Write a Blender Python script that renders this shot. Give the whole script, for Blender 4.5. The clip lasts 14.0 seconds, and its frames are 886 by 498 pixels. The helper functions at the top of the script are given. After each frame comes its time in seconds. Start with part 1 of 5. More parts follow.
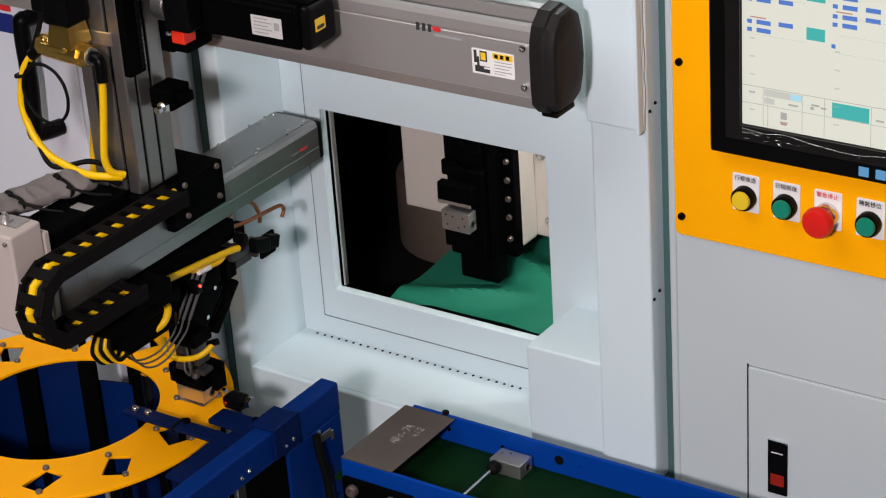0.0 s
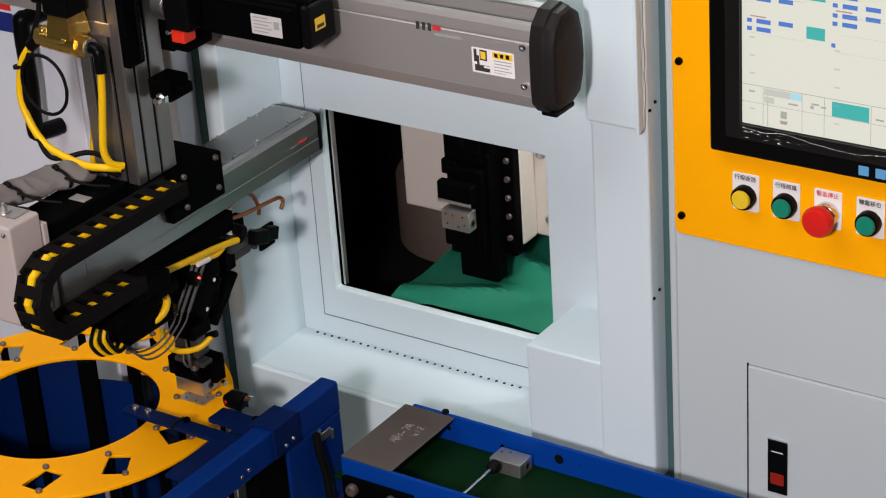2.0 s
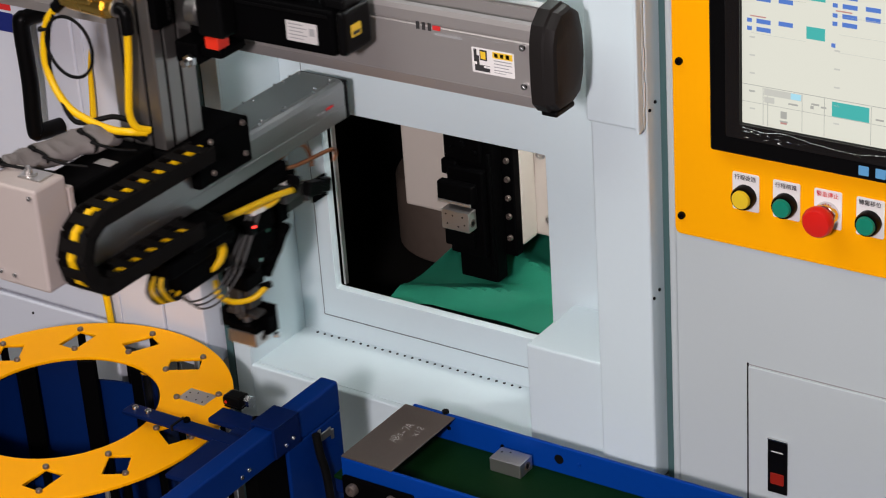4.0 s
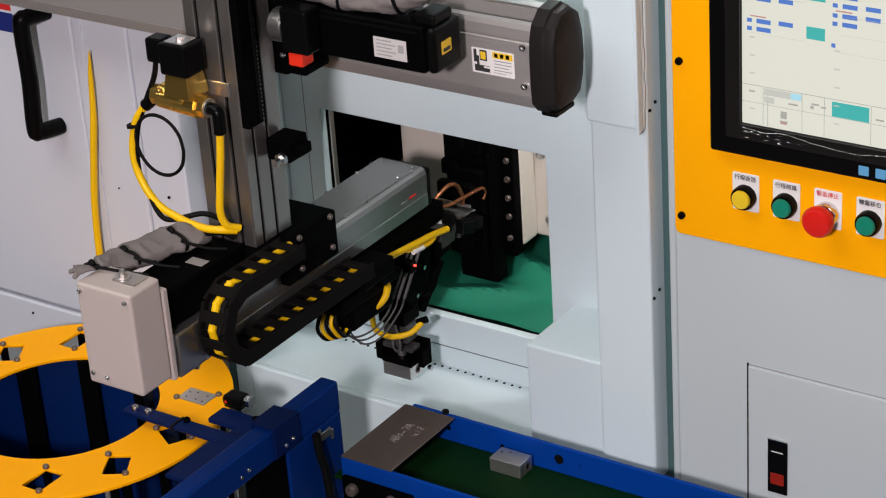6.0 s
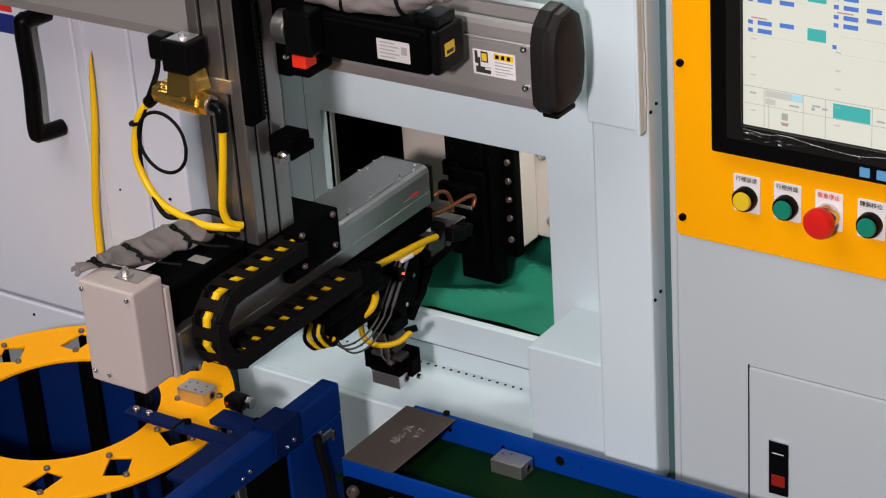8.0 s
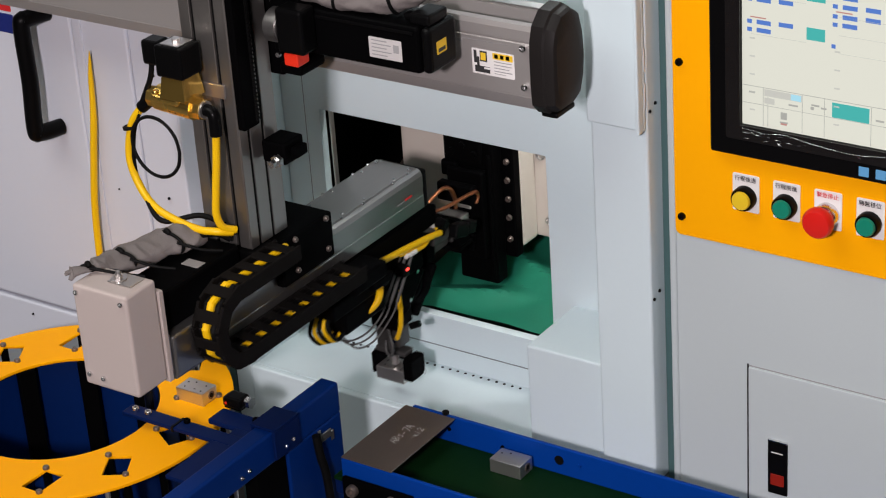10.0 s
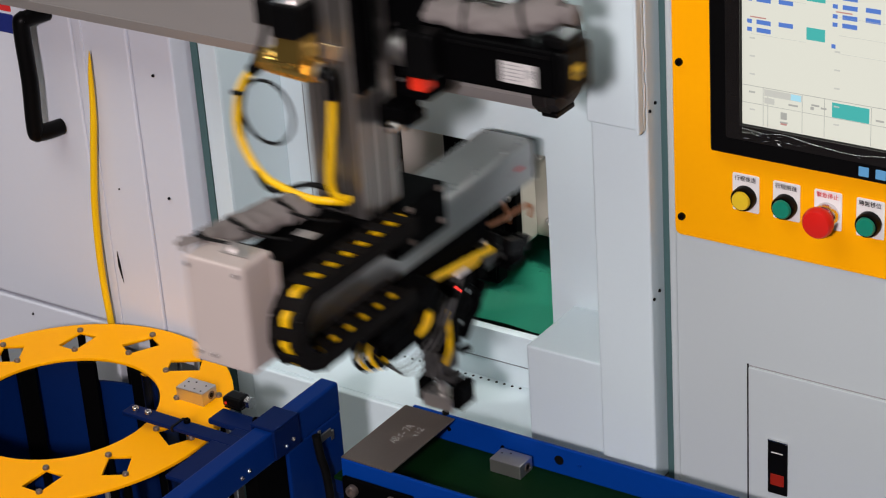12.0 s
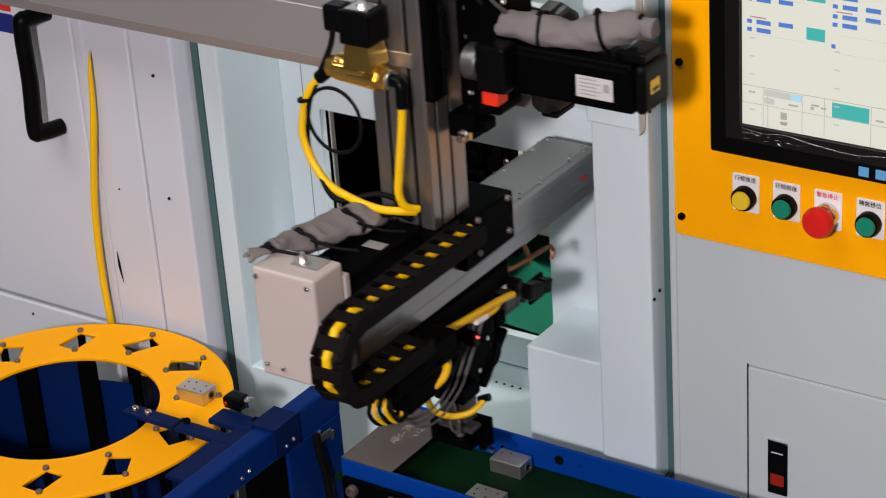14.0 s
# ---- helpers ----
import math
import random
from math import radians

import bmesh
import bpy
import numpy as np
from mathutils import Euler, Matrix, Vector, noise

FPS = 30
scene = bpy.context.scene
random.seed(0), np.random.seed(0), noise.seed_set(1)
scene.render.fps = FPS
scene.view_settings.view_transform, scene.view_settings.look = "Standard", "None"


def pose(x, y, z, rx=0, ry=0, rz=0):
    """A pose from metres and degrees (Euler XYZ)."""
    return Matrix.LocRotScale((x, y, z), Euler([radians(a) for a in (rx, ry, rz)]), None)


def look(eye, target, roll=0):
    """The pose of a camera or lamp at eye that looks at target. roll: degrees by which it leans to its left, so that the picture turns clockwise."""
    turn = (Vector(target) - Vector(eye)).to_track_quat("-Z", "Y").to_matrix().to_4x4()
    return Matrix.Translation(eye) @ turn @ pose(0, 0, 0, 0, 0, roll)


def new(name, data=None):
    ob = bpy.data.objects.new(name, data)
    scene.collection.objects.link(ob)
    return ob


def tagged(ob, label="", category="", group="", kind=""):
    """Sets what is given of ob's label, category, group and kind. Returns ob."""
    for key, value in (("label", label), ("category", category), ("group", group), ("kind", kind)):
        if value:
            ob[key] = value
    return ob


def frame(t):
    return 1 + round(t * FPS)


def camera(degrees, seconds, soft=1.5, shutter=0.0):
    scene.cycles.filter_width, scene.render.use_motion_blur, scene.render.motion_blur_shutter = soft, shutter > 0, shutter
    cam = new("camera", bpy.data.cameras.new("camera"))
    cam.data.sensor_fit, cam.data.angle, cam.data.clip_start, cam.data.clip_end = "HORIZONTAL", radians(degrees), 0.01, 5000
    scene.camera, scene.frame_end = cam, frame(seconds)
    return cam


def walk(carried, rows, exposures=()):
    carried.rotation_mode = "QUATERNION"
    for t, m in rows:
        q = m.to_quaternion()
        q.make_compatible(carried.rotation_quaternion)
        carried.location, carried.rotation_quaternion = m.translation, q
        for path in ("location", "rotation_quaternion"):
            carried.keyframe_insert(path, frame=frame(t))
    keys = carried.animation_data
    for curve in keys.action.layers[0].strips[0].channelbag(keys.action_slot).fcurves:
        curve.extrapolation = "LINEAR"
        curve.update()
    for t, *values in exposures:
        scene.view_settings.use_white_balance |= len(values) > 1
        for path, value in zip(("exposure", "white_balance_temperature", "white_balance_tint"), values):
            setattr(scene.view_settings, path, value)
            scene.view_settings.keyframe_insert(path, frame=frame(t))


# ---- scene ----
cam = camera(22.43, 14.0, soft=1.15, shutter=0.65)
EYE = Vector((1.110, -2.198, 2.420))


def view(left=0.0, up=0.0):
    """The tripod's view, swayed by a few hundredths of a degree."""
    yaw, pitch, roll = radians(35.45 + left), radians(26.5 - up), -4.085
    ahead = Vector((-math.sin(yaw) * math.cos(pitch), math.cos(yaw) * math.cos(pitch), -math.sin(pitch)))
    return look(EYE, EYE + ahead, roll)


SWAY = [(0, 0, 0), (0.7, 0, 0), (1.0, 0, -0.024), (6.2, 0, -0.024), (6.5, 0, 0), (6.9, 0.026, 0.019), (8.2, 0.026, 0.019), (10.3, 0, 0), (14, 0, 0)]
walk(cam, [(t, view(left, up)) for t, left, up in SWAY])

# ---- light ----
world = bpy.data.worlds.new("hall_air")
scene.world = world
world.use_nodes = True
world.node_tree.nodes["Background"].inputs[0].default_value = (0.80, 0.90, 1.0, 1)
world.node_tree.nodes["Background"].inputs[1].default_value = 0.006


def lamp(name, eye, target, size, watts, colour):
    data = bpy.data.lights.new(name, "AREA")
    data.shape, data.size, data.size_y, data.energy, data.color = "RECTANGLE", size[0], size[1], watts, colour
    ob = new(name, data)
    ob.matrix_world = look(eye, target)
    return ob


lamp("hall_lamp", (0.88, -3.0, 2.58), (-0.55, 0, 1.1), (0.22, 0.22), 92, (1.0, 0.885, 0.925))
lamp("hall_lamp", (-1.3, -1.8, 4.2), (-0.8, 0, 1.1), (3.0, 1.8), 74, (1.0, 0.985, 0.95))
# weak fill added from the right to brighten faces turned to +x
lamp("hall_lamp", (2.4, -2.2, 4.2), (-0.6, 0, 1.0), (1.8, 0.8), 4, (0.95, 1.0, 0.98))
lamp("chamber_lamp", (-0.25, 0.22, 1.66), (-0.5, 0.32, 0.87), (0.25, 0.05), 5.0, (1.0, 0.97, 0.93))
scene.view_settings.exposure = 0.0


# ---- materials ----
def material(name, colour, rough=0.5, metal=0.0, bump=0.0, scale=60, vary=0.08, coat=0.0, gloss=0.5, stretch=(1, 1, 1)):
    """Paint, metal or plastic with fine grain, broad stains and relief."""
    m = bpy.data.materials.new(name)
    m.use_nodes = True
    nodes, links = m.node_tree.nodes, m.node_tree.links
    shader = nodes["Principled BSDF"]
    shader.inputs["Metallic"].default_value = metal
    shader.inputs["Coat Weight"].default_value = coat
    shader.inputs["Specular IOR Level"].default_value = gloss
    where = nodes.new("ShaderNodeTexCoord")
    size = nodes.new("ShaderNodeMapping")
    size.inputs["Scale"].default_value = stretch
    links.new(where.outputs["Object"], size.inputs["Vector"])
    broad, fine = nodes.new("ShaderNodeTexNoise"), nodes.new("ShaderNodeTexNoise")
    for node, s in ((broad, scale / 8), (fine, scale * 4)):
        node.inputs["Scale"].default_value = s
        node.inputs["Detail"].default_value = 5
        links.new(size.outputs["Vector"], node.inputs["Vector"])
    ramp = nodes.new("ShaderNodeMix")
    ramp.data_type = "RGBA"
    ramp.inputs["A"].default_value = (*[c * (1 - vary) for c in colour], 1)
    ramp.inputs["B"].default_value = (*[min(1, c * (1 + vary)) for c in colour], 1)
    both = nodes.new("ShaderNodeMath")
    both.operation = "MULTIPLY_ADD"
    both.inputs[1].default_value, both.inputs[2].default_value = 0.35, 0.0
    links.new(fine.outputs["Fac"], both.inputs[0])
    add = nodes.new("ShaderNodeMath")
    add.operation = "MULTIPLY_ADD"
    add.inputs[1].default_value = 0.65
    links.new(broad.outputs["Fac"], add.inputs[0])
    links.new(both.outputs[0], add.inputs[2])
    links.new(add.outputs[0], ramp.inputs["Factor"])
    links.new(ramp.outputs["Result"], shader.inputs["Base Color"])
    spread = nodes.new("ShaderNodeMapRange")
    spread.inputs["To Min"].default_value = max(0.03, rough - 0.10)
    spread.inputs["To Max"].default_value = min(1, rough + 0.12)
    links.new(broad.outputs["Fac"], spread.inputs["Value"])
    links.new(spread.outputs["Result"], shader.inputs["Roughness"])
    if bump:
        relief = nodes.new("ShaderNodeBump")
        relief.inputs["Strength"].default_value, relief.inputs["Distance"].default_value = bump, 0.001
        links.new(fine.outputs["Fac"], relief.inputs["Height"])
        links.new(relief.outputs["Normal"], shader.inputs["Normal"])
    return m


def glowing(name, colour, strength):
    m = bpy.data.materials.new(name)
    m.use_nodes = True
    shader = m.node_tree.nodes["Principled BSDF"]
    shader.inputs["Base Color"].default_value = (*[c * 0.12 for c in colour], 1)
    shader.inputs["Roughness"].default_value = 0.35
    shader.inputs["Emission Color"].default_value = (*colour, 1)
    shader.inputs["Emission Strength"].default_value = strength
    return m


MINT = material("mint_paint", (0.605, 0.715, 0.745), 0.50, bump=0.05, scale=30, vary=0.03)
# door grey made paler to hold the stronger light on the left
LIT_DOOR_PAINT = material("lit_door_paint", (0.60, 0.628, 0.690), 0.42, bump=0.05, scale=30, vary=0.03)
GREY_PAINT = material("pale_grey_paint", (0.475, 0.535, 0.545), 0.45, bump=0.05, scale=30, vary=0.03)
BEIGE = material("beige_grey_paint", (0.45, 0.388, 0.358), 0.45, bump=0.12, scale=60, vary=0.04)
CREAM = material("cream_paint", (0.56, 0.505, 0.445), 0.45, bump=0.05, scale=40, vary=0.04)
ORANGE = material("orange_paint", (1.0, 0.41, 0.0), 0.5, gloss=0.1, bump=0.05, scale=30, vary=0.04)
GREEN_GAP = material("dark_green_seal", (0.05, 0.11, 0.11), 0.7)
BLUE = material("blue_paint", (0.001, 0.038, 0.25), 0.42, gloss=0.08, bump=0.08, scale=30, vary=0.15)
# the rails' blue, darkened to hold the shade on the frame's side faces
SHADED_BLUE = material("shaded_blue_paint", (0.001, 0.020, 0.130), 0.42, gloss=0.08, bump=0.08, scale=30, vary=0.15)
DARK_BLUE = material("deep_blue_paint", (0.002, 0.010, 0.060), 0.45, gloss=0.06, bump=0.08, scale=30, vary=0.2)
DRUM_BLUE = material("drum_blue_paint", (0.001, 0.012, 0.075), 0.45, gloss=0.06, bump=0.08, scale=30, vary=0.2)
BLACK = material("black_anodised", (0.0016, 0.0016, 0.0018), 0.45, gloss=0.018, bump=0.05, scale=80, vary=0.2)
BLACK_PLASTIC = material("black_plastic", (0.0025, 0.0025, 0.0027), 0.34, gloss=0.09, bump=0.1, scale=80, vary=0.2)
CAP_BLACK = material("cap_plastic", (0.012, 0.0105, 0.010), 0.5, gloss=0.16, bump=0.25, scale=120, vary=0.2)
CHAIN_BLACK = material("chain_plastic", (0.007, 0.0062, 0.0058), 0.5, gloss=0.03, bump=0.1, scale=80, vary=0.2)
RUBBER = material("black_rubber", (0.003, 0.003, 0.003), 0.6, gloss=0.12)
ALU = material("silver_aluminium", (0.37, 0.362, 0.353), 0.36, metal=0.95, bump=0.08, scale=40, vary=0.16, stretch=(8, 0.4, 8))
ALU_GREY = material("grey_anodised_aluminium", (0.42, 0.40, 0.385), 0.42, metal=0.55, bump=0.05, scale=40, vary=0.05, stretch=(0.4, 8, 8))
ALU_COL = material("column_aluminium", (0.36, 0.34, 0.32), 0.32, metal=0.9, bump=0.06, scale=40, vary=0.08, stretch=(8, 8, 0.4))
STEEL = material("ground_steel", (0.55, 0.53, 0.51), 0.33, metal=0.9, bump=0.1, scale=90, vary=0.1)
DULL_STEEL = material("dull_steel_sheet", (0.19, 0.155, 0.135), 0.38, metal=0.7, bump=0.1, scale=40, vary=0.14)
GUNMETAL = material("gunmetal", (0.075, 0.072, 0.070), 0.42, metal=0.6, bump=0.1, scale=90, vary=0.15)
BLOCK = material("machined_aluminium", (0.62, 0.60, 0.58), 0.33, metal=0.92, bump=0.08, scale=120, vary=0.08)
CHROME = material("bright_screw", (0.7, 0.7, 0.7), 0.2, metal=1.0)
BRASS = material("brass", (0.83, 0.55, 0.14), 0.24, metal=0.95, bump=0.1, scale=90, vary=0.14)
COPPER = material("copper_tube", (0.45, 0.17, 0.08), 0.32, metal=0.9, scale=90, vary=0.14)
YELLOW = material("yellow_hose", (0.84, 0.50, 0.004), 0.38, gloss=0.3, scale=90, vary=0.06)
GREY_CABLE = material("grey_cable", (0.065, 0.063, 0.061), 0.5)
CLOTH = material("grey_fabric", (0.165, 0.147, 0.140), 0.9, bump=0.5, scale=120, vary=0.16)
BELT = material("green_belt", (0.002, 0.016, 0.0035), 0.5, gloss=0.06, bump=0.15, scale=60, vary=0.12)
MAT = material("green_sheet", (0.03, 0.34, 0.21), 0.5, bump=0.1, scale=25, vary=0.08)
BROWN = material("oiled_steel", (0.10, 0.076, 0.060), 0.5, metal=0.3, bump=0.05, scale=14, vary=0.4)
# the chamber's inner shade is put into this near-black colour
CHAMBER_SHADE = material("chamber_shade", (0.004, 0.004, 0.0035), 0.6, gloss=0.15, vary=0.3, scale=14)
WHITE = material("white_label", (0.78, 0.76, 0.74), 0.5, vary=0.02)
PLATE_GREY = material("type_plate_grey", (0.52, 0.50, 0.49), 0.45, vary=0.06, scale=300)
CHALK = material("chalk", (0.42, 0.40, 0.38), 0.9, vary=0.3, scale=900)
INK = material("black_ink", (0.03, 0.03, 0.03), 0.6)
SEAM = material("seam_grey", (0.20, 0.225, 0.235), 0.6)
GREY_INK = material("grey_ink", (0.30, 0.30, 0.30), 0.6)
RED_INK = material("red_ink", (0.60, 0.02, 0.02), 0.6)
LABEL_YELLOW = material("label_yellow", (0.85, 0.55, 0.03), 0.5)
RED_PLASTIC = material("red_plastic", (0.62, 0.012, 0.008), 0.32, vary=0.04)
ORANGE_RED = material("red_connector", (0.75, 0.03, 0.01), 0.4, vary=0.04)
GREEN_CAP = material("green_cap", (0.005, 0.21, 0.13), 0.3, vary=0.05)
YELLOW_CAP = material("yellow_cap", (0.75, 0.52, 0.02), 0.3, vary=0.05)
LOGO_BLUE = material("logo_blue", (0.01, 0.02, 0.16), 0.5)
CONCRETE = material("concrete", (0.16, 0.16, 0.155), 0.75, bump=0.2, scale=6, vary=0.15)
PLASTER = material("hall_plaster", (0.20, 0.20, 0.20), 0.85, bump=0.1, scale=6, vary=0.06)
PLINTH = material("plinth_grey", (0.16, 0.17, 0.17), 0.6, vary=0.1)
GLOSS_FILM = material("clear_film", (0.007, 0.006, 0.006), 0.12, vary=0.2, scale=200, bump=0.6)
SCREEN = glowing("screen_white", (0.78, 0.78, 0.68), 0.84)
SCREEN_TEAL = glowing("screen_teal", (0.06, 0.42, 0.39), 0.95)
SCREEN_BLUE = glowing("screen_blue", (0.09, 0.20, 0.58), 0.9)
SCREEN_SKY = glowing("screen_sky", (0.38, 0.68, 0.80), 0.95)
SCREEN_GREY = glowing("screen_grey", (0.50, 0.50, 0.46), 0.7)
SCREEN_LIGHT = glowing("screen_light", (0.66, 0.66, 0.60), 0.75)
SCREEN_RED = glowing("screen_red", (0.72, 0.36, 0.32), 0.6)
TOUCH_BLUE = glowing("touch_key_blue", (0.15, 0.42, 0.75), 0.6)
RED_LED = glowing("red_led", (1.0, 0.04, 0.03), 6.0)
ORANGE_LED = glowing("orange_rocker", (0.42, 0.02, 0.008), 0.4)


# ---- mesh helpers ----
def mesh_of(name, bm):
    me = bpy.data.meshes.new(name)
    bm.to_mesh(me)
    bm.free()
    return me


def part(name, bm, mat, parent=None, label="", m=None):
    """Link a bmesh (or a mesh) as one object under a thing or a part."""
    me = bm if isinstance(bm, bpy.types.Mesh) else mesh_of(name, bm)
    if not me.materials:
        me.materials.append(mat)
    ob = new(name, me)
    m = m or Matrix()
    if parent:
        ob.parent = parent
        m = Matrix.Translation(-BASE.get(parent.name, Vector())) @ m
    ob.matrix_basis = m
    if label:
        ob["label"] = label
    return ob


BASE = {}  # where each thing's base stands; its parts are modelled in the place's own metres


def thing(name, label, category, base=(0, 0, 0), group="", kind=""):
    ob = new(name)
    ob.empty_display_size = 0.02
    ob.location = base
    BASE[ob.name] = Vector(base)
    return tagged(ob, label, category, group, kind)


def box(x0, x1, y0, y1, z0, z1, bevel=0.002, segments=2, bm=None):
    bm = bm or bmesh.new()
    m = Matrix.Translation(((x0 + x1) / 2, (y0 + y1) / 2, (z0 + z1) / 2)) @ Matrix.Diagonal((abs(x1 - x0), abs(y1 - y0), abs(z1 - z0), 1))
    made = bmesh.ops.create_cube(bm, size=1, matrix=m)["verts"]
    if bevel:
        edges = list({e for v in made for e in v.link_edges})
        bmesh.ops.bevel(bm, geom=edges, offset=bevel, segments=segments, affect="EDGES", profile=0.5)
    return bm


def turned(bm, m):
    bmesh.ops.transform(bm, matrix=m, verts=bm.verts)
    return bm


def merged(*bms):
    out = bmesh.new()
    for b in bms:
        me = mesh_of("tmp", b)
        out.from_mesh(me)
        bpy.data.meshes.remove(me)
    return out


def smooth(bm, angle=35):
    for f in bm.faces:
        f.smooth = True
    for e in bm.edges:
        if len(e.link_faces) == 2 and e.calc_face_angle(0) > radians(angle):
            e.smooth = False
    return bm


def rod(a, b, r, r2=None, sides=20, bevel=0.0):
    """A cylinder or cone from a to b."""
    a, b = Vector(a), Vector(b)
    bm = bmesh.new()
    bmesh.ops.create_cone(bm, cap_ends=True, segments=sides, radius1=r, radius2=r if r2 is None else r2, depth=(b - a).length)
    if bevel:
        rims = [e for e in bm.edges if len(e.link_faces) == 2 and e.calc_face_angle(0) > 1.0]
        bmesh.ops.bevel(bm, geom=rims, offset=bevel, segments=2, affect="EDGES")
    turned(bm, Matrix.Translation((a + b) / 2) @ (b - a).to_track_quat("Z", "Y").to_matrix().to_4x4())
    return smooth(bm)


def lathe(profile, sides=28):
    """A turned shape about z from (radius, height) pairs."""
    bm = bmesh.new()
    rings = []
    for r, z in profile:
        rings.append([bm.verts.new((r * math.cos(2 * math.pi * i / sides), r * math.sin(2 * math.pi * i / sides), z)) for i in range(sides)])
    for lo, hi in zip(rings, rings[1:]):
        for i in range(sides):
            bm.faces.new((lo[i], lo[(i + 1) % sides], hi[(i + 1) % sides], hi[i]))
    bm.faces.new(rings[0][::-1])
    bm.faces.new(rings[-1])
    bmesh.ops.recalc_face_normals(bm, faces=bm.faces)
    return smooth(bm)


def lathe_at(x, y, profile, sides=40):
    """A turned shape stood at x, y."""
    return turned(lathe(profile, sides), Matrix.Translation((x, y, 0)))


def curve_points(points, steps=8):
    """Points along a smooth line through the given ones."""
    p = [Vector(q) for q in points]
    out = []
    for i in range(len(p) - 1):
        a, b, c, d = p[max(i - 1, 0)], p[i], p[i + 1], p[min(i + 2, len(p) - 1)]
        for k in range(steps):
            t = k / steps
            out.append(0.5 * (2 * b + (c - a) * t + (2 * a - 5 * b + 4 * c - d) * t * t + (3 * b - a - 3 * c + d) * t ** 3))
    return out + [p[-1]]


def hose(points, r, sides=10, steps=8, flat=1.0, radii=None):
    """A bent tube through points."""
    line = curve_points(points, steps)
    bm = bmesh.new()
    rings, up = [], Vector((0.31, 0.2, 0.93)).normalized()
    for i, q in enumerate(line):
        way = (line[min(i + 1, len(line) - 1)] - line[max(i - 1, 0)]).normalized()
        side = way.cross(up)
        side = side.normalized() if side.length > 0.05 else way.orthogonal().normalized()
        up = side.cross(way).normalized()
        rr = r if radii is None else float(np.interp(i / (len(line) - 1), np.linspace(0, 1, len(radii)), radii))
        rings.append([bm.verts.new(q + rr * (math.cos(a) * side + flat * math.sin(a) * up)) for a in (2 * math.pi * k / sides for k in range(sides))])
    for lo, hi in zip(rings, rings[1:]):
        for i in range(sides):
            bm.faces.new((lo[i], lo[(i + 1) % sides], hi[(i + 1) % sides], hi[i]))
    bm.faces.new(rings[0][::-1])
    bm.faces.new(rings[-1])
    bmesh.ops.recalc_face_normals(bm, faces=bm.faces)
    return smooth(bm, 60)


def plate(loops, thick, bevel=0.0005):
    """A flat plate in x, y from closed outlines, the first the rim and the rest holes; its top at z = 0."""
    data = bpy.data.curves.new("plate", "CURVE")
    data.dimensions, data.fill_mode, data.extrude, data.bevel_depth = "2D", "BOTH", thick / 2 - bevel, bevel
    data.bevel_resolution = 1
    data.offset = -bevel
    for loop in loops:
        s = data.splines.new("POLY")
        s.points.add(len(loop) - 1)
        for q, (x, y) in zip(s.points, loop):
            q.co = (x, y, 0, 1)
        s.use_cyclic_u = True
    ob = new("plate", data)
    me = bpy.data.meshes.new_from_object(ob)
    bpy.data.objects.remove(ob)
    bpy.data.curves.remove(data)
    me.transform(Matrix.Translation((0, 0, -thick / 2)))
    me.materials.clear()
    return me


def lettering(name, text, size, mat, parent, m):
    data = bpy.data.curves.new(name, "FONT")
    data.body, data.size, data.extrude, data.align_x, data.align_y = text, size, 0.0002, "CENTER", "CENTER"
    ob = new(name, data)
    me = bpy.data.meshes.new_from_object(ob)
    bpy.data.objects.remove(ob)
    me.materials.clear()
    return part(name, me, mat, parent, m=m)


def rounded(x0, x1, y0, y1, r, n=5):
    out = []
    for cx, cy, a0 in ((x1 - r, y1 - r, 0), (x0 + r, y1 - r, 90), (x0 + r, y0 + r, 180), (x1 - r, y0 + r, 270)):
        for k in range(n + 1):
            a = radians(a0 + 90 * k / n)
            out.append((cx + r * math.cos(a), cy + r * math.sin(a)))
    return out


def ring(r, n=64, c=(0, 0)):
    return [(c[0] + r * math.cos(2 * math.pi * i / n), c[1] + r * math.sin(2 * math.pi * i / n)) for i in range(n)]


FRONT = pose(0, 0, 0, 90, 0, 0)  # lays a plate's x, y onto x, z, facing -y
SIDE = pose(0, 0, 0, 90, 0, 90)  # lays a plate's x, y onto y, z, facing +x


def front_at(x, y, z):
    return Matrix.Translation((x, y, z)) @ FRONT


def side_at(x, y, z):
    return Matrix.Translation((x, y, z)) @ SIDE


def screw(parent, x, y, z, r=0.004, axis="y", mat=None, name="screw"):
    """A socket screw head that faces -y, +x or +z."""
    bm = lathe([(r, 0), (r, r * 0.75), (r * 0.85, r), (r * 0.5, r), (r * 0.42, r * 0.5), (0.0001, r * 0.5)], 14)
    turn = {"y": pose(0, 0, 0, 90), "x": pose(0, 0, 0, 0, 90), "z": Matrix()}[axis]
    return part(name, bm, mat or CHROME, parent, m=Matrix.Translation((x, y, z)) @ turn)


# ---- the hall ----
def hall():
    g = part("ground", box(-6, 6, -8, 5, -0.1, 0, 0), CONCRETE)
    tagged(g, "grey concrete factory floor under the machine", "floor", kind="structure")
    for name, b in (("wall_north", (-6, 6, 5, 5.2, 0, 5)), ("wall_south", (-6, 6, -8.2, -8, 0, 5)), ("wall_west", (-6.2, -6, -8, 5, 0, 5)), ("wall_east", (6, 6.2, -8, 5, 0, 5))):
        tagged(part(name, box(*b, 0), PLASTER), "plain grey plastered factory hall wall", "wall", kind="structure")
    tagged(part("ceiling", box(-6.2, 6.2, -8.2, 5.2, 5, 5.2, 0), PLASTER), "plain grey factory hall ceiling", "ceiling", kind="structure")


# ---- the machine's enclosure ----
BACK = 0.132  # the alcove's back panel
LEFT = -0.817  # the alcove's left wall


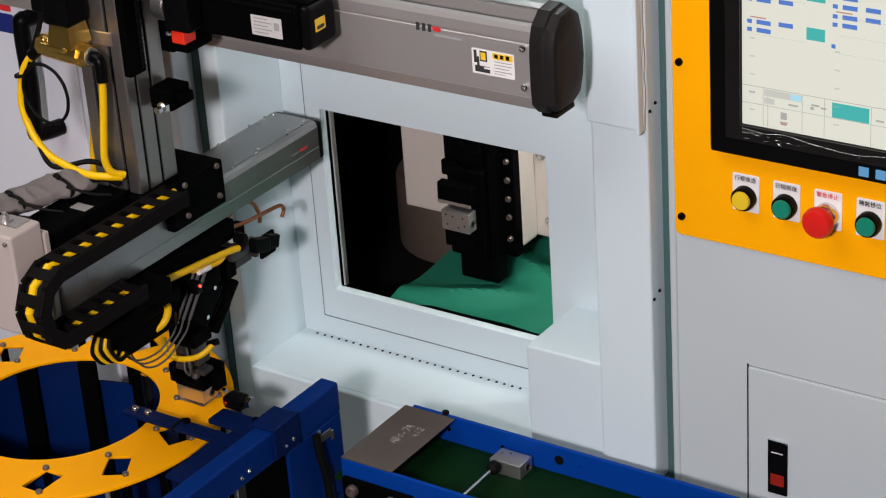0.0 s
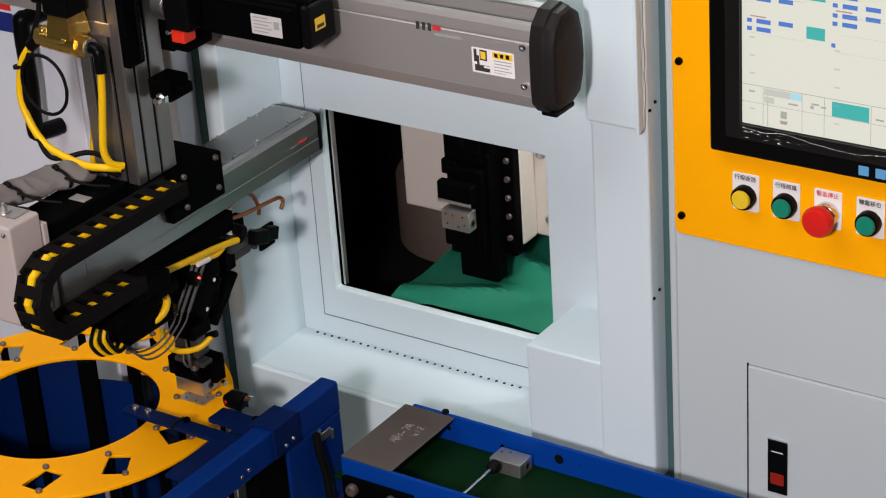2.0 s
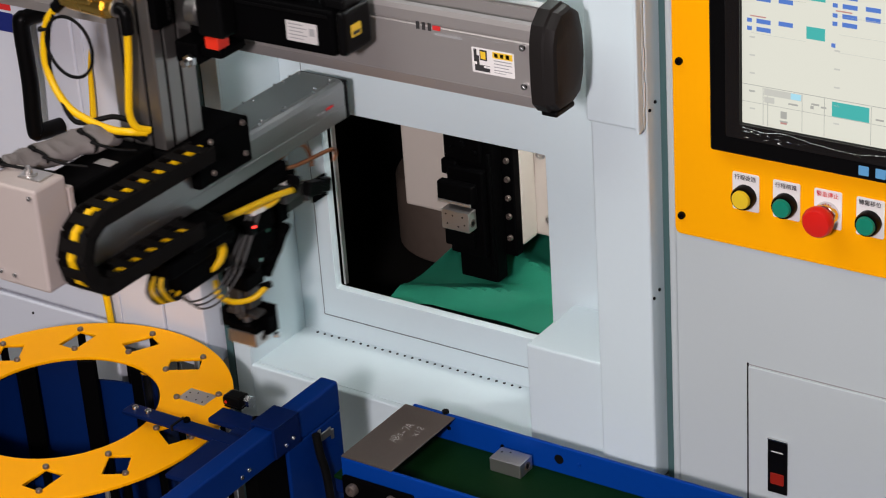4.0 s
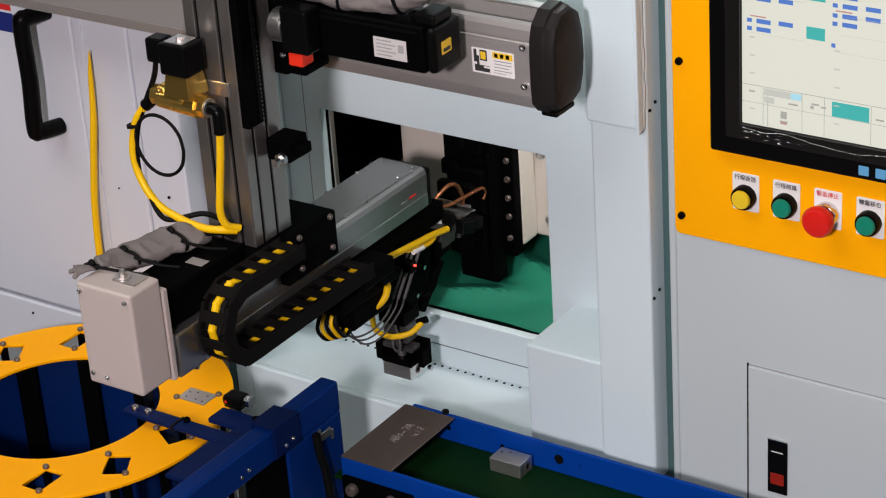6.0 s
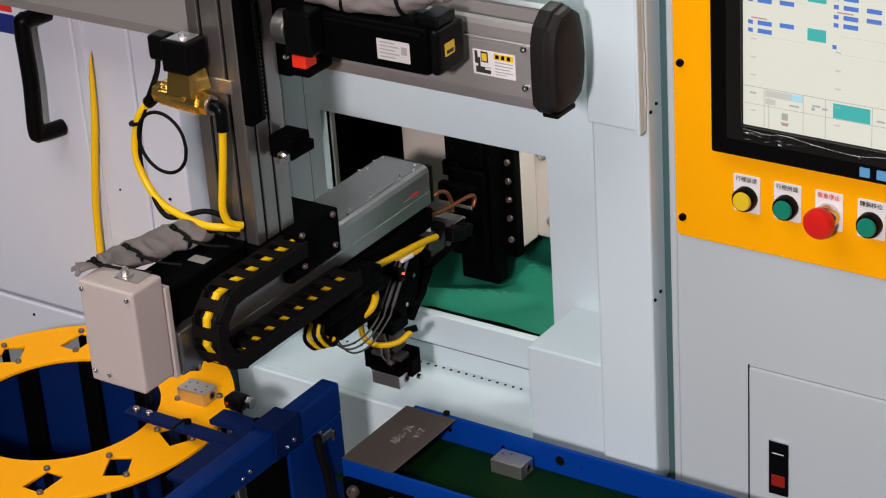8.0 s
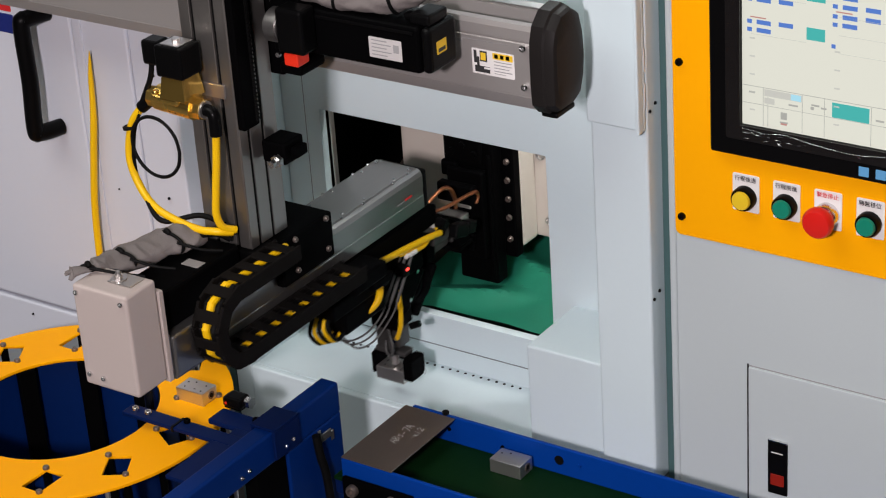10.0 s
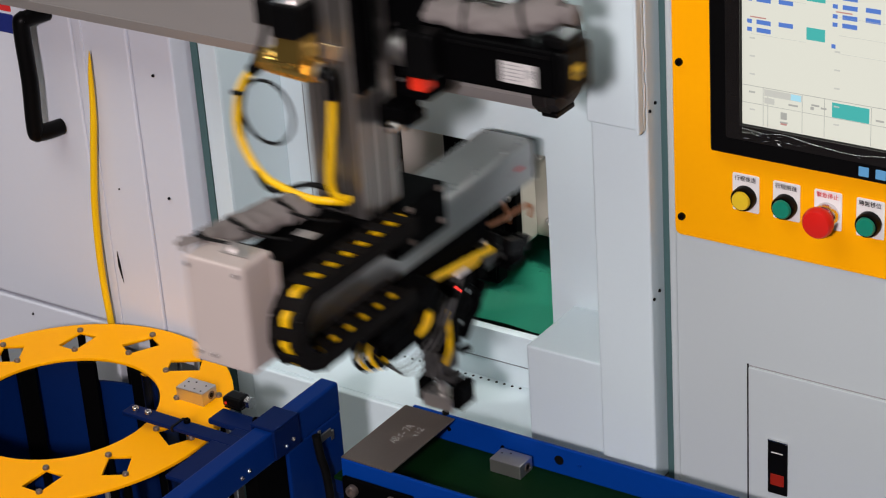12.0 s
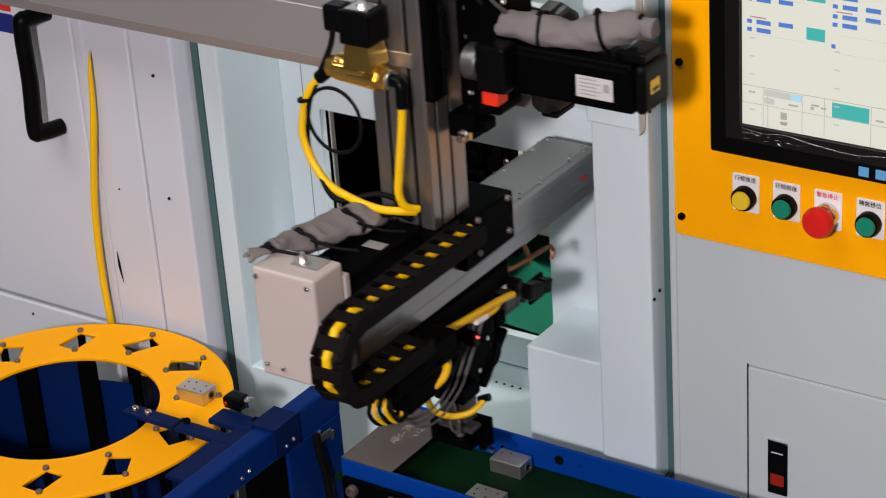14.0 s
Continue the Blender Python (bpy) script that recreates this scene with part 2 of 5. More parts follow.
def left_cabinet():
    c = thing("cabinet_door", "pale grey sheet-metal machine door with folded edge strips", "machine door", (-1.2, -0.02, 0.86))
    part("door_panel", box(-1.75, -1.045, -0.045, -0.005, 0.838, 1.9, 0.004), LIT_DOOR_PAINT, c)
    part("folded_strip", merged(box(-1.042, -0.939, -0.047, -0.005, 0.80, 1.9, 0.003), box(-0.938, -0.862, -0.044, 0.02, 0.80, 1.9, 0.003)), LIT_DOOR_PAINT, c, "white folded sheet-metal edge strip")
    part("hem", box(-1.030, -1.022, -0.0495, -0.047, 0.80, 1.9, 0.001), LIT_DOOR_PAINT, c)
    for z in (1.268, 1.078):
        screw(c, -0.897, -0.046, z, 0.0022, mat=RUBBER, name="rivet")
    screw(c, -0.99, -0.049, 1.075, 0.0014, mat=RUBBER, name="rivet")
    part("gap", hose([(-1.014, -0.0478, 0.968), (-1.0125, -0.0478, 0.945), (-1.009, -0.0478, 0.915)], 0.003, 8, radii=[0.0004, 0.0058, 0.0004], flat=0.3), RUBBER, c, "dark bulged gap")
    handle = part("handle", hose([(-1.087, -0.045, 1.333), (-1.095, -0.08, 1.333), (-1.098, -0.088, 1.325), (-1.098, -0.088, 1.24), (-1.103, -0.088, 1.165), (-1.101, -0.08, 1.156), (-1.092, -0.045, 1.154)], 0.0125, 16), BLACK_PLASTIC, c, "black plastic pull handle")
    low = thing("lower_panel", "pale grey lower sheet-metal machine panel", "machine panel", (-1.2, -0.02, 0.0))
    part("panel", box(-1.75, -1.045, -0.046, -0.004, 0.05, 0.832, 0.003), LIT_DOOR_PAINT, low)
    part("seam", box(-1.75, -1.03, -0.030, 0.0, 0.829, 0.841, 0.001), RUBBER, low, "dark open seam under the door")
    screw(low, -1.215, -0.046, 0.812, 0.002, mat=RUBBER, name="rivet")
    sticker = thing("sticker", "blue and red company sticker with plain stripes", "sticker", (-1.19, -0.048, 1.29))
    part("blue_field", plate([rounded(-1.32, -1.157, 1.288, 1.318, 0.002)], 0.0008, 0.0002), LOGO_BLUE, sticker, m=front_at(0, -0.0458, 0))
    part("red_field", plate([rounded(-1.32, -1.159, 1.322, 1.338, 0.002)], 0.0008, 0.0002), RED_INK, sticker, m=front_at(0, -0.0458, 0))
    part("blue_field", plate([rounded(-1.32, -1.159, 1.342, 1.38, 0.002)], 0.0008, 0.0002), LOGO_BLUE, sticker, m=front_at(0, -0.0458, 0))
    gap = thing("seal", "dark green rubber seal between the sheet-metal panels", "seal", (-0.861, 0.0, 0.0))
    part("strip", box(-0.8612, -0.8492, -0.003, 0.03, 0.05, 1.9, 0.0005), GREEN_GAP, gap)


def alcove():
    a = thing("loading_alcove", "mint-white sheet-metal loading alcove with a rectangular opening", "machine housing", (-0.5, 0.0, 0.0))
    # side wall with its folded front lip
    part("side_wall", box(LEFT - 0.012, LEFT, 0.001, BACK + 0.03, 0.30, 1.9, 0.002), MINT, a)
    part("front_lip", box(-0.8485, LEFT - 0.0005, -0.002, 0.012, 0.30, 1.9, 0.002), MINT, a)
    # back panel round the opening
    hole = (-0.747, -0.366, 0.884, 1.177)
    part("back_panel", plate([rounded(LEFT, -0.10, 0.792, 1.9, 0.001), rounded(hole[0] - 0.001, hole[1] + 0.001, hole[2] - 0.001, hole[3] + 0.001, 0.003)], 0.012, 0.0008), MINT, a, m=front_at(0, BACK, 0))
    # raised frame plate about the opening
    part("frame_plate", plate([rounded(-0.773, -0.19, 0.835, 1.60, 0.002), rounded(hole[0], hole[1], hole[2], hole[3], 0.003)], 0.004, 0.0008), MINT, a, m=front_at(0, BACK - 0.0042, 0))
    part("seam", merged(box(-0.7735, 0.0 - 0.34, BACK - 0.0042, BACK - 0.0002, 0.8335, 0.8345, 0.0002), box(-0.7742, -0.7733, BACK - 0.0042, BACK - 0.0002, 0.8335, 1.5, 0.0002)), SEAM, a, "thin grey seam round the frame plate")
    part("edge_trim", box(-0.744, -0.740, BACK + 0.0121, BACK + 0.020, hole[2], hole[3], 0.0008), STEEL, a, "bright steel edge of the opening")
    part("sill", box(LEFT, -0.20, 0.0105, BACK + 0.002, 0.785, 0.7995, 0.0005), MINT, a)
    part("apron", box(LEFT - 0.012, -0.20, -0.001, 0.0110, 0.30, 0.7996, 0.003, 3), MINT, a)
    # box beside the opening
    part("corner_box", box(-0.330, -0.195, 0.0005, BACK - 0.004, 0.80, 0.958, 0.003), MINT, a)
    # row of drain holes
    dot = mesh_of("drain_hole", lathe([(0.0021, 0), (0.0021, 0.0012), (0.0015, 0.0013), (0.0001, 0.0008)], 10))
    for i in range(28):
        part("drain_hole", dot, RUBBER, a, m=Matrix.Translation((-0.789 + i * 0.01345, BACK - 0.0065, 0.7990)))


def corner_post():
    p = thing("corner_post", "mint-white sheet-metal corner post beside the control cabinet", "machine post", (-0.16, 0.0, 0.0))
    part("column", box(-0.201, -0.121, -0.025, 0.10, 0.812, 1.9, 0.0035, 3), MINT, p)
    part("cover_plate", box(-0.202, -0.1215, -0.033, -0.0255, 1.322, 1.9, 0.003, 3), MINT, p, "folded cover plate")
    part("lip", box(-0.1265, -0.1212, -0.045, -0.0325, 1.322, 1.9, 0.002, 2), MINT, p)
    for z0, z1 in ((1.353, 1.385), (1.40, 1.43)):
        part("slot", box(-0.1211, -0.1205, -0.030, -0.028, z0, z1, 0.0002), WHITE, p)
    for z in (1.345, 1.087):
        for y in (-0.019, -0.005):
            screw(p, -0.1212, y, z + (0.006 if y > -0.01 else 0), 0.0022, "x", RUBBER, "rivet")
    part("plinth", box(-0.33, -0.12, 0.004, 0.10, 0.3, 0.811, 0.002), PLINTH, p, "dark grey plinth under the post")
    part("seal", box(-0.1205, -0.1075, 0.008, 0.06, 0.3, 1.9, 0.0008), GREEN_GAP, p, "dark green rubber seal")


def control_cabinet():
    c = thing("control_cabinet", "pale grey steel control cabinet with an orange operator panel", "control cabinet", (0.2, 0.2, 0.0))
    part("body", box(-0.107, 0.75, 0.0, 0.5, 0.800, 1.95, 0.006, 3), GREY_PAINT, c)
    part("rolled_edge", box(-0.1065, -0.097, -0.003, 0.01, 0.801, 1.95, 0.003, 3), GREY_PAINT, c)
    part("plinth", box(-0.10, 0.74, 0.012, 0.5, 0.3, 0.7995, 0.002), PLINTH, c, "dark grey cabinet plinth")
    door = part("service_door", box(0.003, 0.5, -0.0035, 0.0005, 0.60, 1.013, 0.0015), GREY_PAINT, c, "flush grey service door")
    part("gap", box(0.0003, 0.0026, -0.0012, 0.001, 0.60, 1.016, 0.0002), RUBBER, c, "dark gap along the hinge side")
    part("gap", box(0.0003, 0.5, -0.0010, 0.001, 1.0135, 1.0147, 0.0002), GREY_INK, c)
    latch = part("latch", box(0.0315, 0.0585, -0.0062, -0.003, 0.838, 0.9155, 0.001), BLACK_PLASTIC, door, "black flush latch with an orange release")
    part("latch_edge", box(0.0315, 0.0585, -0.0068, -0.003, 0.9156, 0.9175, 0.0004), CHROME, door, "bright metal edge")
    part("mark", box(0.037, 0.053, -0.0068, -0.006, 0.8990, 0.9002, 0.0002), WHITE, door)
    part("release", box(0.036, 0.0545, -0.0075, -0.006, 0.8515, 0.868, 0.001), ORANGE_LED, door, "lit orange release button")

    panel = thing("operator_panel", "orange painted operator panel screwed to the cabinet front", "operator panel", (0.16, -0.003, 1.18))
    part("sheet", plate([rounded(-0.0965, 0.42, 1.179, 1.75, 0.008)], 0.003, 0.0006), ORANGE, panel, m=front_at(0, -0.0035, 0))
    for z in (1.41, 1.205):
        screw(panel, -0.0865, -0.0035, z, 0.0048, mat=BLACK_PLASTIC)

    tv = thing("touch_monitor", "black-framed touch monitor showing a pale control menu", "monitor", (0.15, -0.004, 1.30))
    part("bezel", plate([rounded(-0.038, 0.355, 1.310, 1.63, 0.004), rounded(0.001, 0.306, 1.3495, 1.577, 0.0015)], 0.016, 0.002), BLACK_PLASTIC, tv, m=front_at(0, -0.0205, 0))
    part("inner_film", plate([rounded(-0.0165, 0.332, 1.332, 1.605, 0.003), rounded(0.0025, 0.3045, 1.351, 1.575, 0.001)], 0.0012, 0.0003), GLOSS_FILM, tv, "crinkled clear protective film", m=front_at(0, -0.0216, 0))
    # glints along the film's creases, put in as thin chrome threads
    part("film_glint", hose([(0.006, -0.0222, 1.3485), (0.035, -0.0225, 1.346), (0.06, -0.0225, 1.349), (0.10, -0.0225, 1.344), (0.15, -0.0225, 1.341), (0.2, -0.0225, 1.346), (0.3, -0.0225, 1.344)], 0.0003, 6), CHROME, tv)
    random.seed(11)
    for k in range(26):
        fx = 0.006 + 0.20 * random.random() ** 1.6
        fz = 1.345 - 0.0105 * random.random()
        fl, fa = random.uniform(0.002, 0.009), random.uniform(-0.5, 0.5)
        part("film_glint", hose([(fx, -0.0221, fz), (fx + fl / 2, -0.0224, fz + fl * fa / 2 + 0.0006), (fx + fl, -0.0221, fz + fl * fa)], 0.0004, 5, 4, radii=[0.0001, random.uniform(0.0003, 0.0007), 0.0001]), CHROME, tv)
    screen = part("screen", plate([rounded(0.0, 0.307, 1.349, 1.578, 0.001)], 0.002, 0.0002), SCREEN, tv, "lit screen with a pale menu", m=front_at(0, -0.012, 0))

    def field(x0, x1, z0, z1, mat, name="menu_field", lift=0):
        part(name, plate([[(x0, z0), (x1, z0), (x1, z1), (x0, z1)]], 0.0004, 0.00005), mat, screen, m=Matrix.Translation((0.006, 0.006, 0.0005 + 0.0003 * lift)))
    # lower key row
    field(-0.006, 0.30, 1.3935, 1.3942, SCREEN_GREY)
    field(-0.006, 0.30, 1.3715, 1.3720, SCREEN_GREY)
    for x in (0.022, 0.028, 0.072, 0.10, 0.158):
        field(x, x + 0.0006, 1.345, 1.393, SCREEN_GREY)
    field(0.024, 0.073, 1.384, 1.3925, SCREEN_LIGHT, lift=1)
    field(0.058, 0.071, 1.3845, 1.392, SCREEN_SKY, lift=2)
    field(0.024, 0.037, 1.3745, 1.382, SCREEN_LIGHT, lift=1)
    field(0.110, 0.156, 1.3725, 1.391, SCREEN_TEAL, lift=1)
    for x, z, w in ((0.004, 1.385, 0.008), (0.084, 1.382, 0.010), (0.108 - 0.012, 1.380, 0.007), (0.164, 1.377, 0.010), (0.055, 1.377, 0.012), (0.044, 1.353, 0.010)):
        field(x, x + w, z, z + 0.0022, SCREEN_GREY, lift=1)
    field(0.045, 0.053, 1.358, 1.367, SCREEN_GREY, lift=1)
    field(0.045, 0.053, 1.351, 1.3535, SCREEN_RED, lift=1)
    field(0.083, 0.087, 1.377, 1.381, SCREEN_GREY, lift=1)
    # two columns of entries
    for col, rows in ((0.002, (1.462, 1.472, 1.4995, 1.5105)), (0.109, (1.484, 1.494, 1.506, 1.517))):
        for i, z in enumerate(rows):
            field(col, col + 0.006, z, z + 0.005, SCREEN_BLUE, lift=1)
            field(col + 0.012, col + 0.030, z, z + 0.0055, SCREEN_BLUE, lift=1)
            if i in (1, 2):
                field(col + 0.040, col + 0.058, z + 0.001, z + 0.0065, SCREEN_BLUE, lift=1)
        field(col + 0.004, col + 0.024, rows[1] + 0.0075, rows[1] + 0.009, SCREEN_RED, lift=1)
        for k in range(5):
            field(col + 0.003, col + 0.010, 1.453 - k * 0.0225, 1.455 - k * 0.0225, SCREEN_LIGHT, lift=1)
    for x, z in ((0.077, 1.463), (0.077, 1.510), (0.187, 1.500), (0.187, 1.478), (0.187, 1.456)):
        field(x, x + 0.023, z, z + 0.015, SCREEN_TEAL, lift=1)
        field(x - 0.07, x - 0.001, z - 0.004, z - 0.0035, SCREEN_LIGHT, lift=1)
    field(0.108, 0.113, 1.4575, 1.4625, SCREEN_BLUE, lift=1)
    for x in (0.145, 0.166):
        part("touch_key", plate([rounded(x + 0.009, x + 0.0215, 1.3155, 1.3275, 0.001)], 0.0006, 0.0001), TOUCH_BLUE, tv, "lit blue touch key", m=front_at(0, -0.0212, 0))

    signs = (("行程後退", INK, YELLOW_CAP, "yellow"), ("行程前進", INK, GREEN_CAP, "green"), ("緊急停止", RED_INK, None, ""), ("轉盤移位", INK, GREEN_CAP, "green"))
    for i, (word, ink, cap, colour) in enumerate(signs):
        x = 0.0015 + i * 0.0538
        if cap:
            b = thing("push_button", "round %s push button with a white legend plate" % colour, "push button", (x, -0.004, 1.25), "buttons of the operator panel")
        else:
            b = thing("emergency_stop_button", "red mushroom emergency stop button on a chromed collar", "emergency stop", (x, -0.004, 1.25), "buttons of the operator panel")
        part("legend_plate", plate([rounded(x - 0.0178, x + 0.0178, 1.230, 1.2795, 0.0025)], 0.0012, 0.0003), WHITE, b, "white printed legend plate", m=front_at(0, -0.0049, 0))
        lettering("legend", word, 0.0072, ink, b, front_at(x, -0.0063, 1.2735))
        at = Matrix.Translation((x, -0.006, 1.25)) @ pose(0, 0, 0, 90)
        if cap:
            part("bezel", lathe([(0.0152, 0), (0.0152, 0.009), (0.0140, 0.0115), (0.0122, 0.0115), (0.0120, 0.0085), (0.0001, 0.0085)]), BLACK_PLASTIC, b, m=at)
            part("cap", lathe([(0.0117, 0.006), (0.0117, 0.0135), (0.0108, 0.0150), (0.0001, 0.0155)]), cap, b, m=at)
        else:
            part("collar", lathe([(0.0152, 0), (0.0152, 0.006), (0.0135, 0.010), (0.0105, 0.0115), (0.0105, 0.022), (0.0001, 0.022)]), CHROME, b, "chromed collar", m=at)
            part("mushroom_head", lathe([(0.0130, 0.018), (0.0185, 0.021), (0.0196, 0.025), (0.0190, 0.030), (0.0165, 0.0335), (0.009, 0.0350), (0.0001, 0.0352)], 40), RED_PLASTIC, b, m=at)


def chamber():
    c = thing("work_chamber", "oily inside of the machining chamber, its shade put into near-black colour", "machine interior", (-0.5, 0.4, 0.75))
    # floor, walls and roof get their shade from the near-black colour
    part("floor_pan", box(-1.15, 0.05, BACK + 0.02, 1.05, 0.74, 0.75, 0.001), CHAMBER_SHADE, c, "oily steel floor pan, coloured near-black for the shade")
    part("back_wall", box(-1.15, 0.05, 1.05, 1.06, 0.74, 1.75, 0.001), CHAMBER_SHADE, c)
    part("side_wall", box(-1.16, -1.15, BACK + 0.02, 1.06, 0.74, 1.75, 0.001), CHAMBER_SHADE, c)
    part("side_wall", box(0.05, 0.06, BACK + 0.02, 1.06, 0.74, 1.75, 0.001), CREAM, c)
    part("roof", box(-1.16, 0.06, BACK + 0.02, 1.06, 1.75, 1.76, 0.001), CHAMBER_SHADE, c)
    part("splash_plate", box(-0.99, -0.986, 0.30, 1.04, 0.7505, 1.05, 0.001), CHAMBER_SHADE, c, "oily splash plate, coloured near-black for the shade")
    # added cylinder: its curve makes the soft-edged lit patch on the chamber steel
    part("lit_patch_cylinder", lathe_at(-0.815, 0.60, [(0.121, 0.7505), (0.125, 0.7545), (0.125, 0.872), (0.120, 0.880), (0.060, 0.882)]), BROWN, c, "brown steel cylinder added for the soft lit patch under the turret")
    m = thing("green_sheet", "creased green plastic sheet lying under the turret", "plastic sheet", (-0.5, 0.25, 0.87))
    bm = bmesh.new()
    n, k = 44, 30
    grid = [[None] * (k + 1) for _ in range(n + 1)]
    for i in range(n + 1):
        for j in range(k + 1):
            x = -0.677 + 0.45 * i / n
            front = 0.174 - 0.36 * max(0, -0.605 - x)
            y = front + (0.430 - front) * j / k
            fold = 0.016 * max(0, 1 - abs(y - 0.225 - 0.45 * (x + 0.56)) / 0.045) * min(1, max(0, (-0.47 - x) / 0.05)) + 0.014 * max(0, 1 - abs(y - 0.290 + 0.5 * (x + 0.45)) / 0.04)
            z = 0.868 + fold * min(1, max(0, y - 0.174) / 0.03) + 0.012 * max(0, (y - 0.25)) / 0.2 + 0.003 * noise.noise((x * 14, y * 14, 3)) 
            grid[i][j] = bm.verts.new((x, y, z))
    for i in range(n):
        for j in range(k):
            bm.faces.new((grid[i][j], grid[i + 1][j], grid[i + 1][j + 1], grid[i][j + 1]))
    bmesh.ops.solidify(bm, geom=bm.faces[:], thickness=0.0015)
    part("sheet", smooth(bm, 14), MAT, m)
    part("tray", box(-0.680, -0.22, 0.148, 0.432, 0.751, 0.857, 0.002), CHAMBER_SHADE, m, "steel tray under the sheet")
    part("rim_wire", hose([(-0.66, 0.425, 0.884), (-0.55, 0.427, 0.888), (-0.45, 0.43, 0.892), (-0.3, 0.43, 0.895)], 0.0022, 8), WHITE, m, "thin white edging")


TURRET = (-0.5745, 0.51)


def turret():
    x, y = TURRET
    t = thing("indexing_turret", "cream square indexing turret with four black work clamps", "machine turret", (x, y, 0.935))
    h, w = 0.18, 0.062
    part("hub", box(x - h, x + h, y - h, y + h, 0.935, 1.6, 0.004), CREAM, t)
    part("spindle", rod((x, y, 1.60), (x, y, 1.751), 0.05), BLACK, t)
    for k in range(4):
        turn = Matrix.Translation((x, y, 0)) @ pose(0, 0, 0, 0, 0, 90 * k) @ Matrix.Translation((-x, -y, 0))
        part("arm", box(x - w, x + w, y - 0.222, y - h - 0.0005, 0.935, 1.6, 0.004), CREAM, t, m=turn)
        clamp = part("clamp", box(x - 0.040, x + 0.062, y - 0.240, y - 0.2225, 0.925, 1.45, 0.002), BLACK, t, "black work clamp with steel screws", m=turn)
        part("clamp_body", merged(box(x - 0.022, x + 0.044, y - 0.268, y - 0.2405, 0.889, 1.40, 0.003), box(x - 0.026, x + 0.036, y - 0.284, y - 0.2685, 0.935, 1.075, 0.003),
             box(x - 0.030, x + 0.020, y - 0.292, y - 0.2845, 0.950, 0.975, 0.002), box(x - 0.034, x + 0.028, y - 0.300, y - 0.2845, 1.024, 1.056, 0.003),
             box(x - 0.038, x - 0.01, y - 0.280, y - 0.2685, 1.058, 1.082, 0.003), box(x - 0.034, x + 0.030, y - 0.276, y - 0.2685, 1.0825, 1.40, 0.003), box(x + 0.037, x + 0.043, y - 0.274, y - 0.2685, 0.90, 1.10, 0.002), *[rod((x - 0.018 + 0.019 * k, y - 0.2765, 1.100 + 0.012 * (k % 2)), (x - 0.018 + 0.019 * k, y - 0.281, 1.100 + 0.012 * (k % 2)), 0.005, sides=12) for k in range(3)]), BLACK, clamp)
        part("jaw", box(x - 0.032, x + 0.026, y - 0.3025, y - 0.3005, 1.024, 1.029, 0.0008), STEEL, clamp)
        for z in (0.955, 0.99, 1.02, 1.05, 1.08, 1.11):
            screw(clamp, x + 0.052, y - 0.2405, z, 0.0046, "y", DULL_STEEL)
        for dx, z in ((0.085, 0.965), (0.072, 1.07)):
            part("eye_bolt", turned(lathe([(0.0085, 0), (0.0085, 0.003), (0.006, 0.004), (0.005, 0.001), (0.0001, 0.001)], 18), Matrix.Translation((x + dx, y - h - 0.0002, z)) @ pose(0, 0, 0, 90)), STEEL, t, m=turn)
    return t


# ---- conveyor and frame ----
BELT_Z, RAIL_Z = 0.828, 0.866


